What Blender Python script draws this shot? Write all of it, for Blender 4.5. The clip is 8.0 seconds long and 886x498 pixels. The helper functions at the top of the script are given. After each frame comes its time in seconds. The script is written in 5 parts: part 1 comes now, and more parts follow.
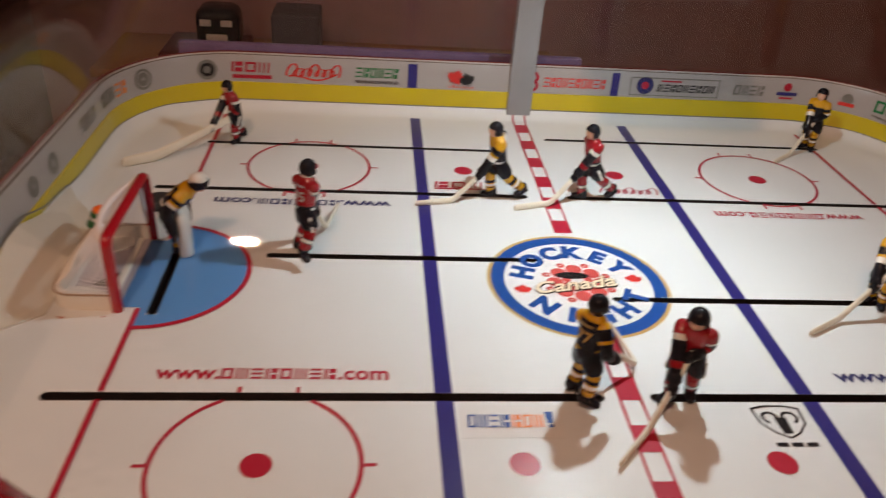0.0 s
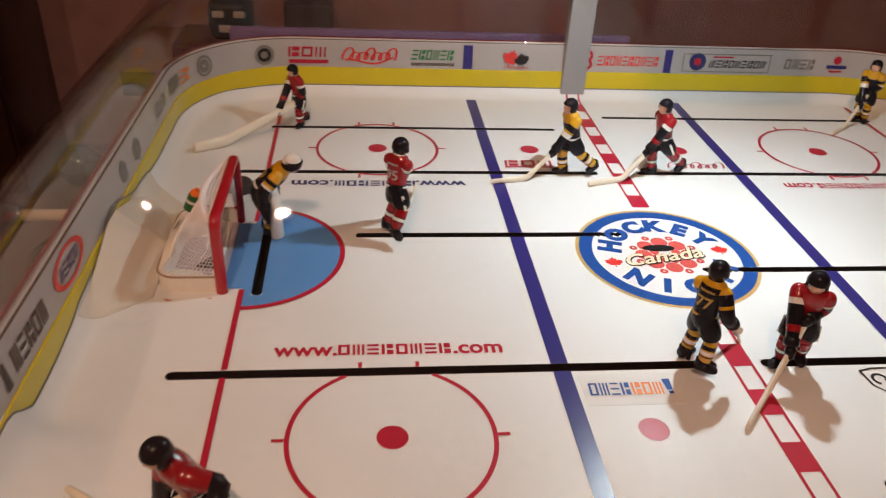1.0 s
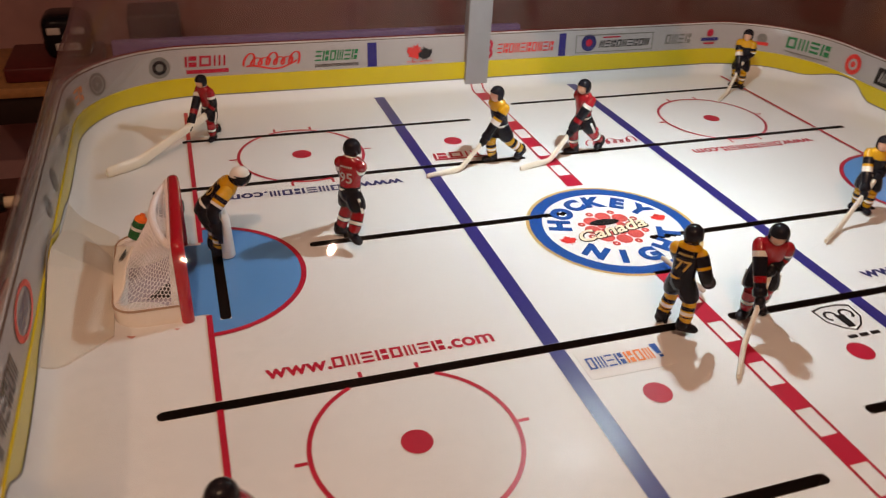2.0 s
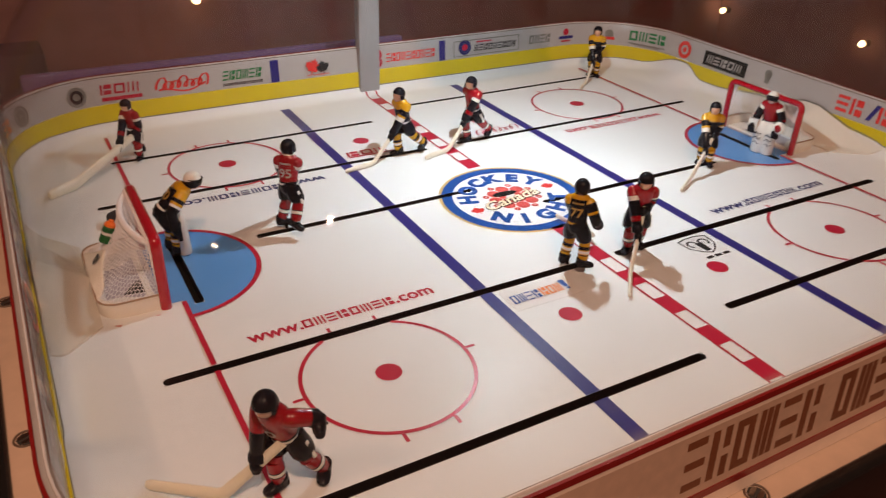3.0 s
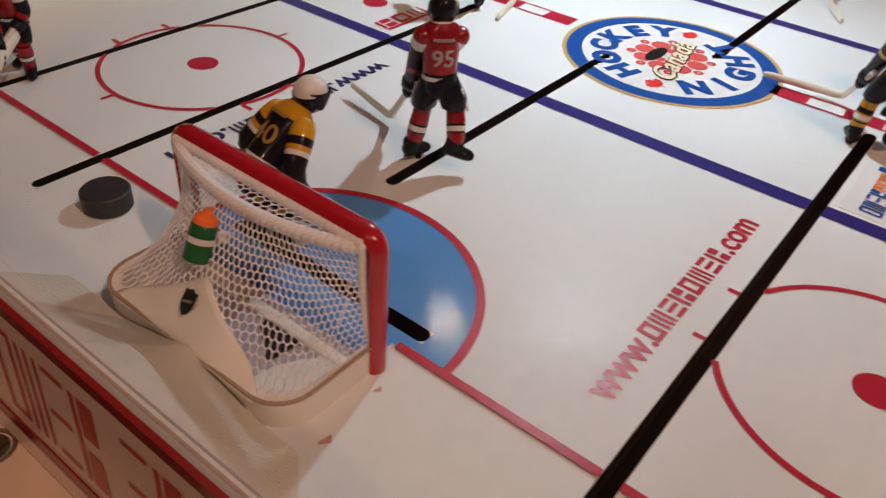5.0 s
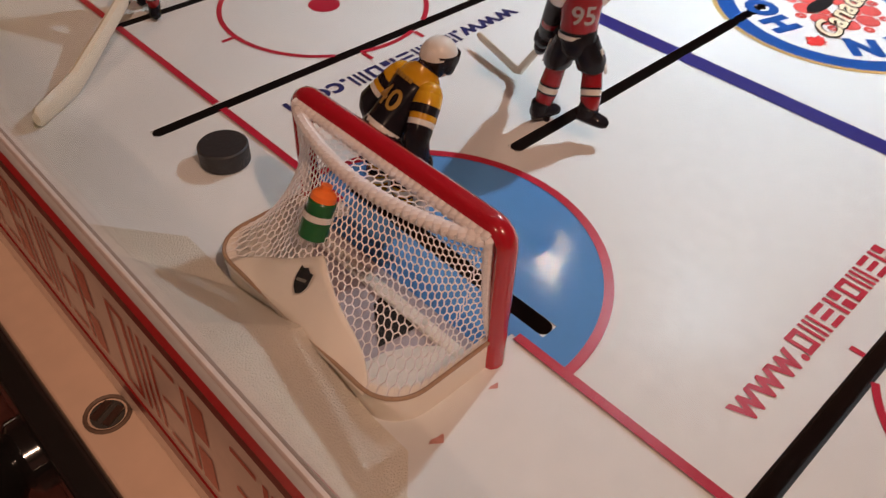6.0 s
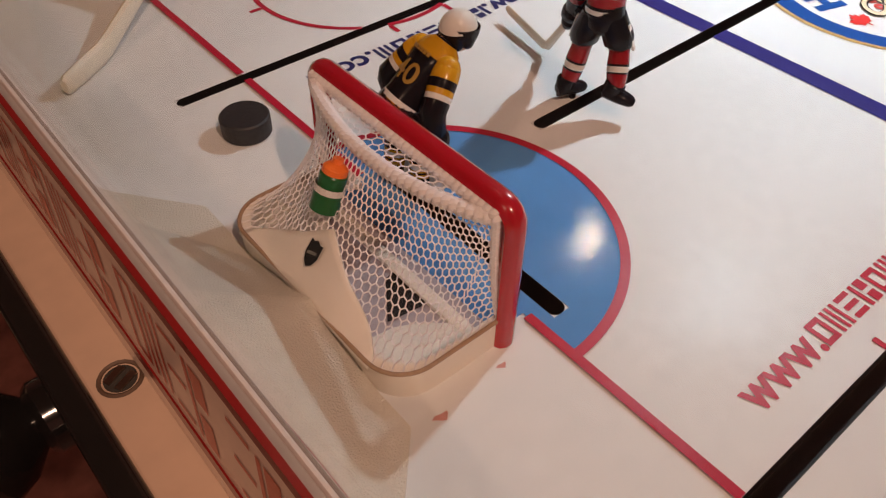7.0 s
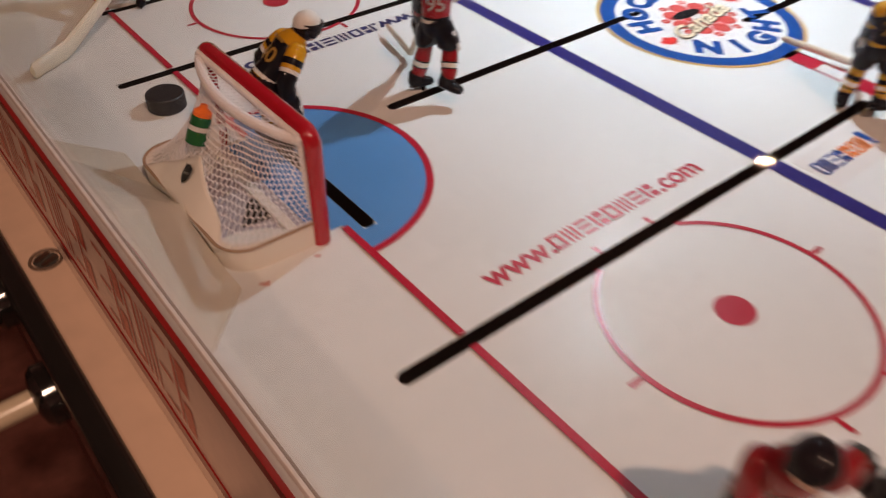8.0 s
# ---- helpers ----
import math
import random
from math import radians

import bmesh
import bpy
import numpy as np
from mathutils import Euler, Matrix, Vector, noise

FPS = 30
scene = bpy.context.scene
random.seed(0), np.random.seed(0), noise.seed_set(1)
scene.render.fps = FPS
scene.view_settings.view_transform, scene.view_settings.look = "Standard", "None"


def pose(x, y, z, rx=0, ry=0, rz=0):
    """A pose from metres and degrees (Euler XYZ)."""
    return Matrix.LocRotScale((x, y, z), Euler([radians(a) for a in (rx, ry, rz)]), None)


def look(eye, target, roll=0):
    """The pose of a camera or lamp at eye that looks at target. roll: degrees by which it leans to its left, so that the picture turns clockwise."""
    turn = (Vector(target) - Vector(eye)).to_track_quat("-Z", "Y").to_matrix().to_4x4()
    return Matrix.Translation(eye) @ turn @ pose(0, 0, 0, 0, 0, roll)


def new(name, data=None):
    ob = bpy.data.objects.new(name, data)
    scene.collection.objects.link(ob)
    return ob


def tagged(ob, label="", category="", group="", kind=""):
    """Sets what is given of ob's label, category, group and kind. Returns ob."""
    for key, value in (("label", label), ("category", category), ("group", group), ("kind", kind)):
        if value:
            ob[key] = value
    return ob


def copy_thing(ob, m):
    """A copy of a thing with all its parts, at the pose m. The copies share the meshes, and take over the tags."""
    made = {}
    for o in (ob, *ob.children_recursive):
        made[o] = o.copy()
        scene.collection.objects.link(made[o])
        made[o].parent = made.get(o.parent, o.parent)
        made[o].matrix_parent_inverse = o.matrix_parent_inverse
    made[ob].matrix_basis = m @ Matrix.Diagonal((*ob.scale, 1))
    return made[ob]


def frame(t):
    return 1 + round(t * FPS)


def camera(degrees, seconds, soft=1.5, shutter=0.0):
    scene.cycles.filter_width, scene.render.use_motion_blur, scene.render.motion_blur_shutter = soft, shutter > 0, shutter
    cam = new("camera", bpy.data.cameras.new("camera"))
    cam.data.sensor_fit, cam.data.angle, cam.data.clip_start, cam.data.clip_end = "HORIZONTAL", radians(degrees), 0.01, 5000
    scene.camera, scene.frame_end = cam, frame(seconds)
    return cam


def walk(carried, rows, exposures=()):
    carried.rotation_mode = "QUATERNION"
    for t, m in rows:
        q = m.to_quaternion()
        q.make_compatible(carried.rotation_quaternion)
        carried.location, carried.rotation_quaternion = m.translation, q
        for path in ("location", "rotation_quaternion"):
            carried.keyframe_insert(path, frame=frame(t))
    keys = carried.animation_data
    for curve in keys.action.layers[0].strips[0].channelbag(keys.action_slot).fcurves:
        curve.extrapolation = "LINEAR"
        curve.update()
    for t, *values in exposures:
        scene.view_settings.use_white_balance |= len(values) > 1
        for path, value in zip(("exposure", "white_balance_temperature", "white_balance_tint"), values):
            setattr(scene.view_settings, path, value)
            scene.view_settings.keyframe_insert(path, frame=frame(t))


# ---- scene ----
cam = camera(59.6, 8.0, soft=1.15, shutter=0.5)
PATH = [
    (0, (-0.193, -0.575, 0.379), (-0.004, 1.126, -0.655), 4.5),
    (0.5, (-0.262, -0.594, 0.377), (-0.111, 1.104, -0.669), 4.4),
    (1, (-0.282, -0.578, 0.365), (-0.069, 1.109, -0.688), 3.5),
    (1.2, (-0.284, -0.562, 0.362), (-0.02, 1.113, -0.698), 3.0),
    (2.3, (-0.417, -0.555, 0.355), (0.259, 1.026, -0.667), 2.8),
    (2.5, (-0.442, -0.598, 0.364), (0.283, 0.978, -0.631), 2.0),
    (3, (-0.464, -0.644, 0.375), (0.411, 0.859, -0.612), 1.9),
    (3.5, (-0.49, -0.586, 0.347), (0.485, 0.872, -0.615), 4.8),
    (4, (-0.527, -0.465, 0.313), (0.482, 0.933, -0.701), 1.9),
    (4.3, (-0.554, -0.361, 0.287), (0.601, 0.874, -0.781), 0.8),
    (4.5, (-0.554, -0.295, 0.263), (0.696, 0.799, -0.851), 1.3),
    (5, (-0.557, -0.203, 0.232), (0.734, 0.719, -0.986), 4.8),
    (5.2, (-0.556, -0.19, 0.234), (0.695, 0.757, -1.007), 5.0),
    (6.3, (-0.535, -0.173, 0.232), (0.442, 0.869, -1.167), 1.2),
    (6.5, (-0.535, -0.176, 0.231), (0.425, 0.879, -1.172), 0.9),
    (7, (-0.529, -0.179, 0.232), (0.395, 0.883, -1.188), 1.1),
    (7.2, (-0.529, -0.18, 0.234), (0.395, 0.889, -1.181), 1.2),
    (7.5, (-0.527, -0.206, 0.237), (0.413, 0.879, -1.156), 1.5),
    (8, (-0.541, -0.333, 0.265), (0.427, 0.822, -1.049), 1.7),
]
EXPOSURES = [(0.0, -0.32, 6650, 10), (0.5, -0.18, 6650, 10), (1.0, -0.09, 6700, 10), (2.5, -0.08, 6600, 10), (3.0, 0.0, 6500, 11), (3.5, -0.04, 6450, 11), (4.0, -0.12, 6250, 11), (4.5, -0.24, 6200, 10), (5.0, -0.25, 6150, 9), (5.2, -0.2, 6150, 9), (6.3, -0.02, 6250, 11), (7.0, 0.0, 6350, 12), (8.0, -0.09, 6200, 11)]
walk(cam, [(t, look(eye, target, roll)) for t, eye, target, roll in PATH], EXPOSURES)

# ---- light ----
world = bpy.data.worlds.new("room_glow")
scene.world = world
world.use_nodes = True
world.node_tree.nodes["Background"].inputs["Color"].default_value = (0.30, 0.17, 0.11, 1)
world.node_tree.nodes["Background"].inputs["Strength"].default_value = 0.05
scene.view_settings.exposure = 0.0


def lamp(name, where, target, size_x, size_y, watts, colour, shape="RECTANGLE", spread=180):
    data = bpy.data.lights.new(name, "AREA")
    data.shape, data.size, data.size_y = shape, size_x, size_y
    data.energy, data.color = watts, colour
    data.spread = radians(spread)
    ob = new(name, data)
    ob.matrix_world = look(where, target)
    return ob


# the light under the overhead box, above the middle of the ice
LAMP = (0.042, 0.045, 0.394)
lamp("overhead_light", (LAMP[0], LAMP[1], LAMP[2] - 0.012), (LAMP[0], LAMP[1], 0), 0.022, 0.017, 1.60, (0.86, 1.0, 1.06), spread=156)
# warm ceiling lamps of the room
CEILING_LAMPS = [(-0.54, -1.22, 22.0), (-1.84, -0.47, 8.0), (-0.05, 0.60, 0.8), (1.12, 0.95, 1.6)]
for lx, ly, watts in CEILING_LAMPS:
    lamp("ceiling_lamp_light", (lx, ly, 1.655), (lx, ly, 0), 0.065 if watts > 15 else 0.045, 0.065 if watts > 15 else 0.045, watts, (1.0, 0.62, 0.42), "DISK")

# ---- materials ----
def material(name, colour, rough=0.45, metal=0.0, coat=0.0, vary=0.08, grain=60.0, bump=0.02, bump_scale=400.0, spread=None, shine=0.4):
    """A painted, printed or moulded surface: colour with patchy variation at two scales, and fine relief."""
    m = bpy.data.materials.new(name)
    m.use_nodes = True
    n, l = m.node_tree.nodes, m.node_tree.links
    b = n["Principled BSDF"]
    b.inputs["Roughness"].default_value = rough
    b.inputs["Metallic"].default_value = metal
    b.inputs["Coat Weight"].default_value = coat
    b.inputs["Specular IOR Level"].default_value = shine
    b.inputs["Coat Roughness"].default_value = 0.08
    co = n.new("ShaderNodeTexCoord")
    big, small = n.new("ShaderNodeTexNoise"), n.new("ShaderNodeTexNoise")
    big.inputs["Scale"].default_value, small.inputs["Scale"].default_value = grain * 0.2, grain * 3
    big.inputs["Detail"].default_value = 4
    l.new(co.outputs["Object"], big.inputs["Vector"])
    l.new(co.outputs["Object"], small.inputs["Vector"])
    add = n.new("ShaderNodeMath")
    add.operation = "ADD"
    l.new(big.outputs["Fac"], add.inputs[0])
    l.new(small.outputs["Fac"], add.inputs[1])
    ramp = n.new("ShaderNodeMapRange")
    ramp.inputs["From Min"].default_value, ramp.inputs["From Max"].default_value = 0.7, 1.3
    ramp.inputs["To Min"].default_value, ramp.inputs["To Max"].default_value = 1 - vary, 1 + vary
    l.new(add.outputs[0], ramp.inputs["Value"])
    mix = n.new("ShaderNodeVectorMath")
    mix.operation = "SCALE"
    mix.inputs[0].default_value = colour
    l.new(ramp.outputs[0], mix.inputs["Scale"])
    l.new(mix.outputs[0], b.inputs["Base Color"])
    if spread:
        rr = n.new("ShaderNodeMapRange")
        rr.inputs["From Min"].default_value, rr.inputs["From Max"].default_value = 0.35, 0.65
        rr.inputs["To Min"].default_value, rr.inputs["To Max"].default_value = spread
        l.new(big.outputs["Fac"], rr.inputs["Value"])
        l.new(rr.outputs[0], b.inputs["Roughness"])
    if bump:
        bt, bp = n.new("ShaderNodeTexNoise"), n.new("ShaderNodeBump")
        bt.inputs["Scale"].default_value = bump_scale
        l.new(co.outputs["Object"], bt.inputs["Vector"])
        bp.inputs["Strength"].default_value, bp.inputs["Distance"].default_value = bump, 0.002
        l.new(bt.outputs["Fac"], bp.inputs["Height"])
        l.new(bp.outputs[0], b.inputs["Normal"])
    return m


ICE = material("ice_plastic", (0.765, 0.775, 0.775), 0.45, vary=0.05, grain=45, bump=0.04, bump_scale=260, spread=(0.36, 0.56), shine=0.35)
RED_INK = material("red_ink", (0.47, 0.017, 0.045), 0.3, vary=0.1, grain=300, bump=0.03)
BLUE_INK = material("blue_ink", (0.032, 0.027, 0.185), 0.28, vary=0.1, grain=300, bump=0.03)
SKY_INK = material("crease_blue_ink", (0.115, 0.31, 0.67), 0.11, vary=0.05, grain=50, bump=0.020, bump_scale=380, shine=0.5)
NAVY_INK = material("navy_ink", (0.025, 0.03, 0.13), 0.3, vary=0.1, grain=200)
LOGO_BLUE = material("royal_blue_ink", (0.013, 0.078, 0.33), 0.28, vary=0.1, grain=200)
LOGO_GOLD = material("gold_ink", (0.55, 0.36, 0.13), 0.3, vary=0.1, grain=200)
LOGO_RED = material("bright_red_ink", (0.72, 0.045, 0.04), 0.3, vary=0.1, grain=200)
PETAL_RED = material("petal_red_ink", (0.66, 0.10, 0.09), 0.3, vary=0.12, grain=200)
LOGO_CREAM = material("cream_ink", (0.80, 0.66, 0.46), 0.3, vary=0.1, grain=200)
ORANGE_INK = material("orange_ink", (0.85, 0.24, 0.06), 0.3, vary=0.1, grain=200)
GREEN_INK = material("green_ink", (0.02, 0.20, 0.07), 0.35, vary=0.1, grain=200)
GREY_INK = material("grey_ink", (0.20, 0.19, 0.17), 0.4, vary=0.15, grain=200)
BLACK_INK = material("black_ink", (0.012, 0.012, 0.014), 0.35, vary=0.1, grain=200)
STICKER = material("sticker_film", (0.80, 0.79, 0.78), 0.14, vary=0.03, grain=80)
SLOT = material("slot_black", (0.012, 0.011, 0.011), 0.45, vary=0.2, grain=150)
BOARD = material("board_white", (0.43, 0.405, 0.395), 0.25, coat=0.3, vary=0.04, grain=40)
KICK = material("kick_yellow", (0.66, 0.52, 0.012), 0.3, coat=0.3, vary=0.06, grain=60)
CAP_RED = material("cap_red", (0.228, 0.011, 0.010), 0.3, coat=0.3, vary=0.08, grain=80)
NEAR_PANEL = material("panel_tan", (0.62, 0.44, 0.33), 0.3, coat=0.15, vary=0.08, grain=40)
PRINT_BROWN = material("panel_letter_brown", (0.21, 0.075, 0.035), 0.3, coat=0.15, vary=0.12, grain=150)
PRINT_PANEL = material("panel_cream", (0.88, 0.73, 0.61), 0.3, coat=0.15, vary=0.05, grain=40)
PRINT_RED = material("panel_letter_red", (0.60, 0.075, 0.04), 0.3, coat=0.15, vary=0.12, grain=150)
DECK = material("deck_cream", (0.66, 0.48, 0.36), 0.3, coat=0.2, vary=0.05, grain=30, bump=0.03, bump_scale=900)
TRIM = material("black_trim", (0.013, 0.012, 0.012), 0.2, coat=0.4, vary=0.15, grain=60, bump=0.05)
CABINET = material("cabinet_side", (0.09, 0.025, 0.02), 0.5, vary=0.15, grain=25)
STEEL = material("screw_steel", (0.42, 0.38, 0.33), 0.3, metal=1.0, vary=0.15, grain=600)
DARK_HOLE = material("screw_recess", (0.05, 0.045, 0.04), 0.6, vary=0.2, grain=300)
ROD = material("rod_cream", (0.60, 0.50, 0.36), 0.25, coat=0.3, vary=0.06, grain=80)
KNOB = material("knob_black", (0.010, 0.009, 0.009), 0.16, coat=0.6, vary=0.1, grain=80)
# brown for the groove's painted shade inside the dome rim, and for screw washers
GROOVE_WASHER = material("groove_shade_and_washer", (0.13, 0.085, 0.06), 0.6, vary=0.1, grain=60)
RIM = material("dome_rim", (0.66, 0.60, 0.57), 0.25, vary=0.08, grain=60)
POST_GREY = material("post_grey", (0.33, 0.33, 0.34), 0.45, vary=0.06, grain=50, bump=0.04)
GOAL_RED = material("goal_red", (0.44, 0.010, 0.022), 0.2, coat=0.6, vary=0.06, grain=100)
NET = material("net_cord", (0.88, 0.83, 0.83), 0.45, vary=0.06, grain=400)
LACE = material("lace_brown", (0.40, 0.27, 0.18), 0.6, vary=0.15, grain=400)
# darker lilac grey holds the shade on the goal floor
FLOOR_SHADE = material("floor_shade_lilac", (0.46, 0.41, 0.45), 0.4, vary=0.06, grain=120)
BASE = material("goal_base_ivory", (0.84, 0.78, 0.70), 0.4, vary=0.06, grain=120, bump=0.06, bump_scale=700)
RAMP = material("ramp_textured_ivory", (0.80, 0.75, 0.66), 0.20, vary=0.05, grain=60, bump=0.60, bump_scale=1300, shine=1.0)
PUCK = material("puck_rubber", (0.030, 0.028, 0.030), 0.5, vary=0.25, grain=160, bump=0.15, bump_scale=700)
BOTTLE = material("bottle_green", (0.015, 0.12, 0.03), 0.3, vary=0.1, grain=200)
CAP_ORANGE = material("cap_orange", (0.95, 0.20, 0.03), 0.35, vary=0.06, grain=300)
STRAP = material("strap_white", (0.75, 0.70, 0.66), 0.5, vary=0.06, grain=300)
P_RED = material("figure_red", (0.30, 0.007, 0.014), 0.25, coat=0.45, vary=0.15, grain=200, bump=0.05, bump_scale=300)
P_BLACK = material("figure_black", (0.010, 0.010, 0.014), 0.24, coat=0.16, shine=0.12, vary=0.15, grain=200, bump=0.05, bump_scale=300)
P_YELLOW = material("figure_yellow", (0.62, 0.32, 0.012), 0.26, coat=0.55, vary=0.12, grain=200, bump=0.05, bump_scale=300)
P_WHITE = material("figure_white", (0.78, 0.75, 0.70), 0.28, coat=0.5, vary=0.06, grain=200)
P_SKIN = material("figure_skin", (0.70, 0.40, 0.27), 0.28, coat=0.5, vary=0.06, grain=200)
P_STICK = material("figure_stick", (0.78, 0.71, 0.58), 0.28, coat=0.12, vary=0.05, grain=150)
P_GOLD = material("figure_number_gold", (0.42, 0.25, 0.05), 0.3, vary=0.1, grain=200)
P_NUMBER = material("figure_number_white", (0.42, 0.37, 0.35), 0.3, vary=0.1, grain=200)
WALL = material("wall_paint", (0.50, 0.295, 0.285), 0.7, vary=0.12, grain=4, bump=0.1, bump_scale=60)
CEILING = material("ceiling_paint", (0.55, 0.45, 0.38), 0.8, vary=0.05, grain=6)
CARPET = material("floor_wood", (0.17, 0.065, 0.050), 0.5, vary=0.25, grain=12, bump=0.1, bump_scale=80)
SHELF_WOOD = material("shelf_wood", (0.48, 0.25, 0.09), 0.45, vary=0.2, grain=20)
SHELF_DARK = material("shelf_dark", (0.03, 0.018, 0.014), 0.5, vary=0.2, grain=20)
PURPLE = material("purple_cloth", (0.20, 0.13, 0.27), 0.7, vary=0.15, grain=20)
DARK_WOOD = material("dark_glossy_wood", (0.035, 0.012, 0.008), 0.28, coat=0.4, vary=0.35, grain=14)
GREY_BOX = material("grey_box", (0.10, 0.09, 0.11), 0.5, vary=0.1, grain=20)


def acrylic():
    m = bpy.data.materials.new("clear_acrylic")
    m.use_nodes = True
    n, l = m.node_tree.nodes, m.node_tree.links
    n.remove(n["Principled BSDF"])
    clear, gloss, mix = n.new("ShaderNodeBsdfTransparent"), n.new("ShaderNodeBsdfGlossy"), n.new("ShaderNodeMixShader")
    clear.inputs["Color"].default_value = (0.985, 0.985, 0.98, 1)
    gloss.inputs["Roughness"].default_value = 0.02
    facing, power, scale = n.new("ShaderNodeLayerWeight"), n.new("ShaderNodeMath"), n.new("ShaderNodeMath")
    power.operation, scale.operation = "POWER", "MULTIPLY_ADD"
    power.inputs[1].default_value = 5.0
    scale.inputs[1].default_value, scale.inputs[2].default_value = 0.55, 0.022
    l.new(facing.outputs["Facing"], power.inputs[0])
    l.new(power.outputs[0], scale.inputs[0])
    l.new(scale.outputs[0], mix.inputs[0])
    l.new(clear.outputs[0], mix.inputs[1])
    l.new(gloss.outputs[0], mix.inputs[2])
    l.new(mix.outputs[0], n["Material Output"].inputs["Surface"])
    return m


ACRYLIC = acrylic()


def glow(name, colour, strength):
    m = bpy.data.materials.new(name)
    m.use_nodes = True
    b = m.node_tree.nodes["Principled BSDF"]
    b.inputs["Emission Color"].default_value = (*colour, 1)
    b.inputs["Emission Strength"].default_value = strength
    return m


# ---- building helpers ----
def link(name, bm, mats, smooth=True):
    me = bpy.data.meshes.new(name)
    bm.normal_update()
    bm.to_mesh(me)
    bm.free()
    for m in mats if isinstance(mats, (list, tuple)) else [mats]:
        me.materials.append(m)
    if smooth:
        me.shade_smooth()
        me.set_sharp_from_angle(angle=radians(38))
    return new(name, me)


def part(name, bm, mats, parent, label="", smooth=True):
    ob = link(name, bm, mats, smooth)
    ob.parent = parent
    return tagged(ob, label)


def thing(name, bm, mats, label, category, group="", kind="", smooth=True):
    return tagged(link(name, bm, mats, smooth), label, category, group, kind)


def base(name, label, category, group="", kind="", at=(0, 0, 0)):
    ob = new(name)
    ob.location = at
    return tagged(ob, label, category, group, kind)


def box(bm, x0, x1, y0, y1, z0, z1, mi=0, m=None):
    v = [bm.verts.new((x, y, z)) for x in (x0, x1) for y in (y0, y1) for z in (z0, z1)]
    if m:
        for p in v:
            p.co = m @ p.co
    for f in ((0, 1, 3, 2), (4, 6, 7, 5), (0, 4, 5, 1), (2, 3, 7, 6), (0, 2, 6, 4), (1, 5, 7, 3)):
        bm.faces.new([v[i] for i in f]).material_index = mi
    return v


def bevelled_box(x0, x1, y0, y1, z0, z1, r=0.002, seg=2):
    bm = bmesh.new()
    box(bm, x0, x1, y0, y1, z0, z1)
    bmesh.ops.bevel(bm, geom=bm.edges[:], offset=r, segments=seg, affect="EDGES", profile=0.5)
    return bm


def loft(bm, stations, mats=0, seg=14, side=(0, 1, 0), caps=True):
    """Rings round a line of points: (point, half width across 'side', half depth). mats: one index, or one a span."""
    rings, n = [], len(stations)
    for i, (p, a, b) in enumerate(stations):
        p = Vector(p)
        t = (Vector(stations[min(i + 1, n - 1)][0]) - Vector(stations[max(i - 1, 0)][0])).normalized()
        s = Vector(side) - t * Vector(side).dot(t)
        if s.length < 1e-4:
            s = Vector((1, 0, 0)) - t * t.x
        s.normalize()
        d = t.cross(s)
        rings.append([bm.verts.new(p + s * (a * math.cos(k * math.tau / seg)) + d * (b * math.sin(k * math.tau / seg))) for k in range(seg)])
    for i in range(n - 1):
        mi = mats if isinstance(mats, int) else mats[min(i, len(mats) - 1)]
        for k in range(seg):
            bm.faces.new((rings[i][k], rings[i][(k + 1) % seg], rings[i + 1][(k + 1) % seg], rings[i + 1][k])).material_index = mi
    if caps:
        first = mats if isinstance(mats, int) else mats[0]
        last = mats if isinstance(mats, int) else mats[-1]
        bm.faces.new(rings[0][::-1]).material_index = first
        bm.faces.new(rings[-1]).material_index = last


def ball(bm, c, rx, ry, rz, mi=0, m=None, seg=14, rings=9, cut=None):
    """An ellipsoid; cut: keep only what lies above that share of its height (-1 to 1)."""
    lo = -math.pi / 2 if cut is None else math.asin(cut)
    rows = []
    for i in range(rings + 1):
        a = lo + (math.pi / 2 - lo) * i / rings
        w = max(math.cos(a), 0.02)
        row = []
        for k in range(seg):
            p = Vector((c[0] + rx * w * math.cos(k * math.tau / seg), c[1] + ry * w * math.sin(k * math.tau / seg), c[2] + rz * math.sin(a)))
            row.append(bm.verts.new(m @ p if m else p))
        rows.append(row)
    for i in range(rings):
        for k in range(seg):
            bm.faces.new((rows[i][k], rows[i][(k + 1) % seg], rows[i + 1][(k + 1) % seg], rows[i + 1][k])).material_index = mi
    bm.faces.new(rows[0][::-1]).material_index = mi
    bm.faces.new(rows[-1]).material_index = mi


def tube(bm, pts, r, seg=8, mi=0, closed=False):
    loft(bm, [(p, r, r) for p in pts], mi, seg, side=(0.31, 0.72, 0.62))


def text_mesh(body, size, extrude=0.0, bold=0.0):
    """The outline of a word as a mesh in its own plane, and its width."""
    c = bpy.data.curves.new("word", "FONT")
    c.body, c.size, c.extrude, c.resolution_u, c.offset = body, size, extrude, 3, bold
    ob = bpy.data.objects.new("word", c)
    me = bpy.data.meshes.new_from_object(ob)
    bpy.data.objects.remove(ob)
    bpy.data.curves.remove(c)
    xs = [v.co.x for v in me.vertices]
    return me, (min(xs), max(xs))


def put_text(bm, body, size, place, mi=0, extrude=0.0):
    """Adds a word to bm; place maps a flat point (u, v) with u from 0 to the word's width to a place in the scene. Returns the width."""
    me, (lo, hi) = text_mesh(body, size, extrude, 0.0005)
    vs = [bm.verts.new(place(v.co.x - lo, v.co.y, v.co.z)) for v in me.vertices]
    for p in me.polygons:
        try:
            bm.faces.new([vs[i] for i in p.vertices]).material_index = mi
        except ValueError:
            pass
    bpy.data.meshes.remove(me)
    return hi - lo


# ---- the rink's plan ----
XW, YN, YF, CORNER = 0.487, -0.414, 0.390, 0.13
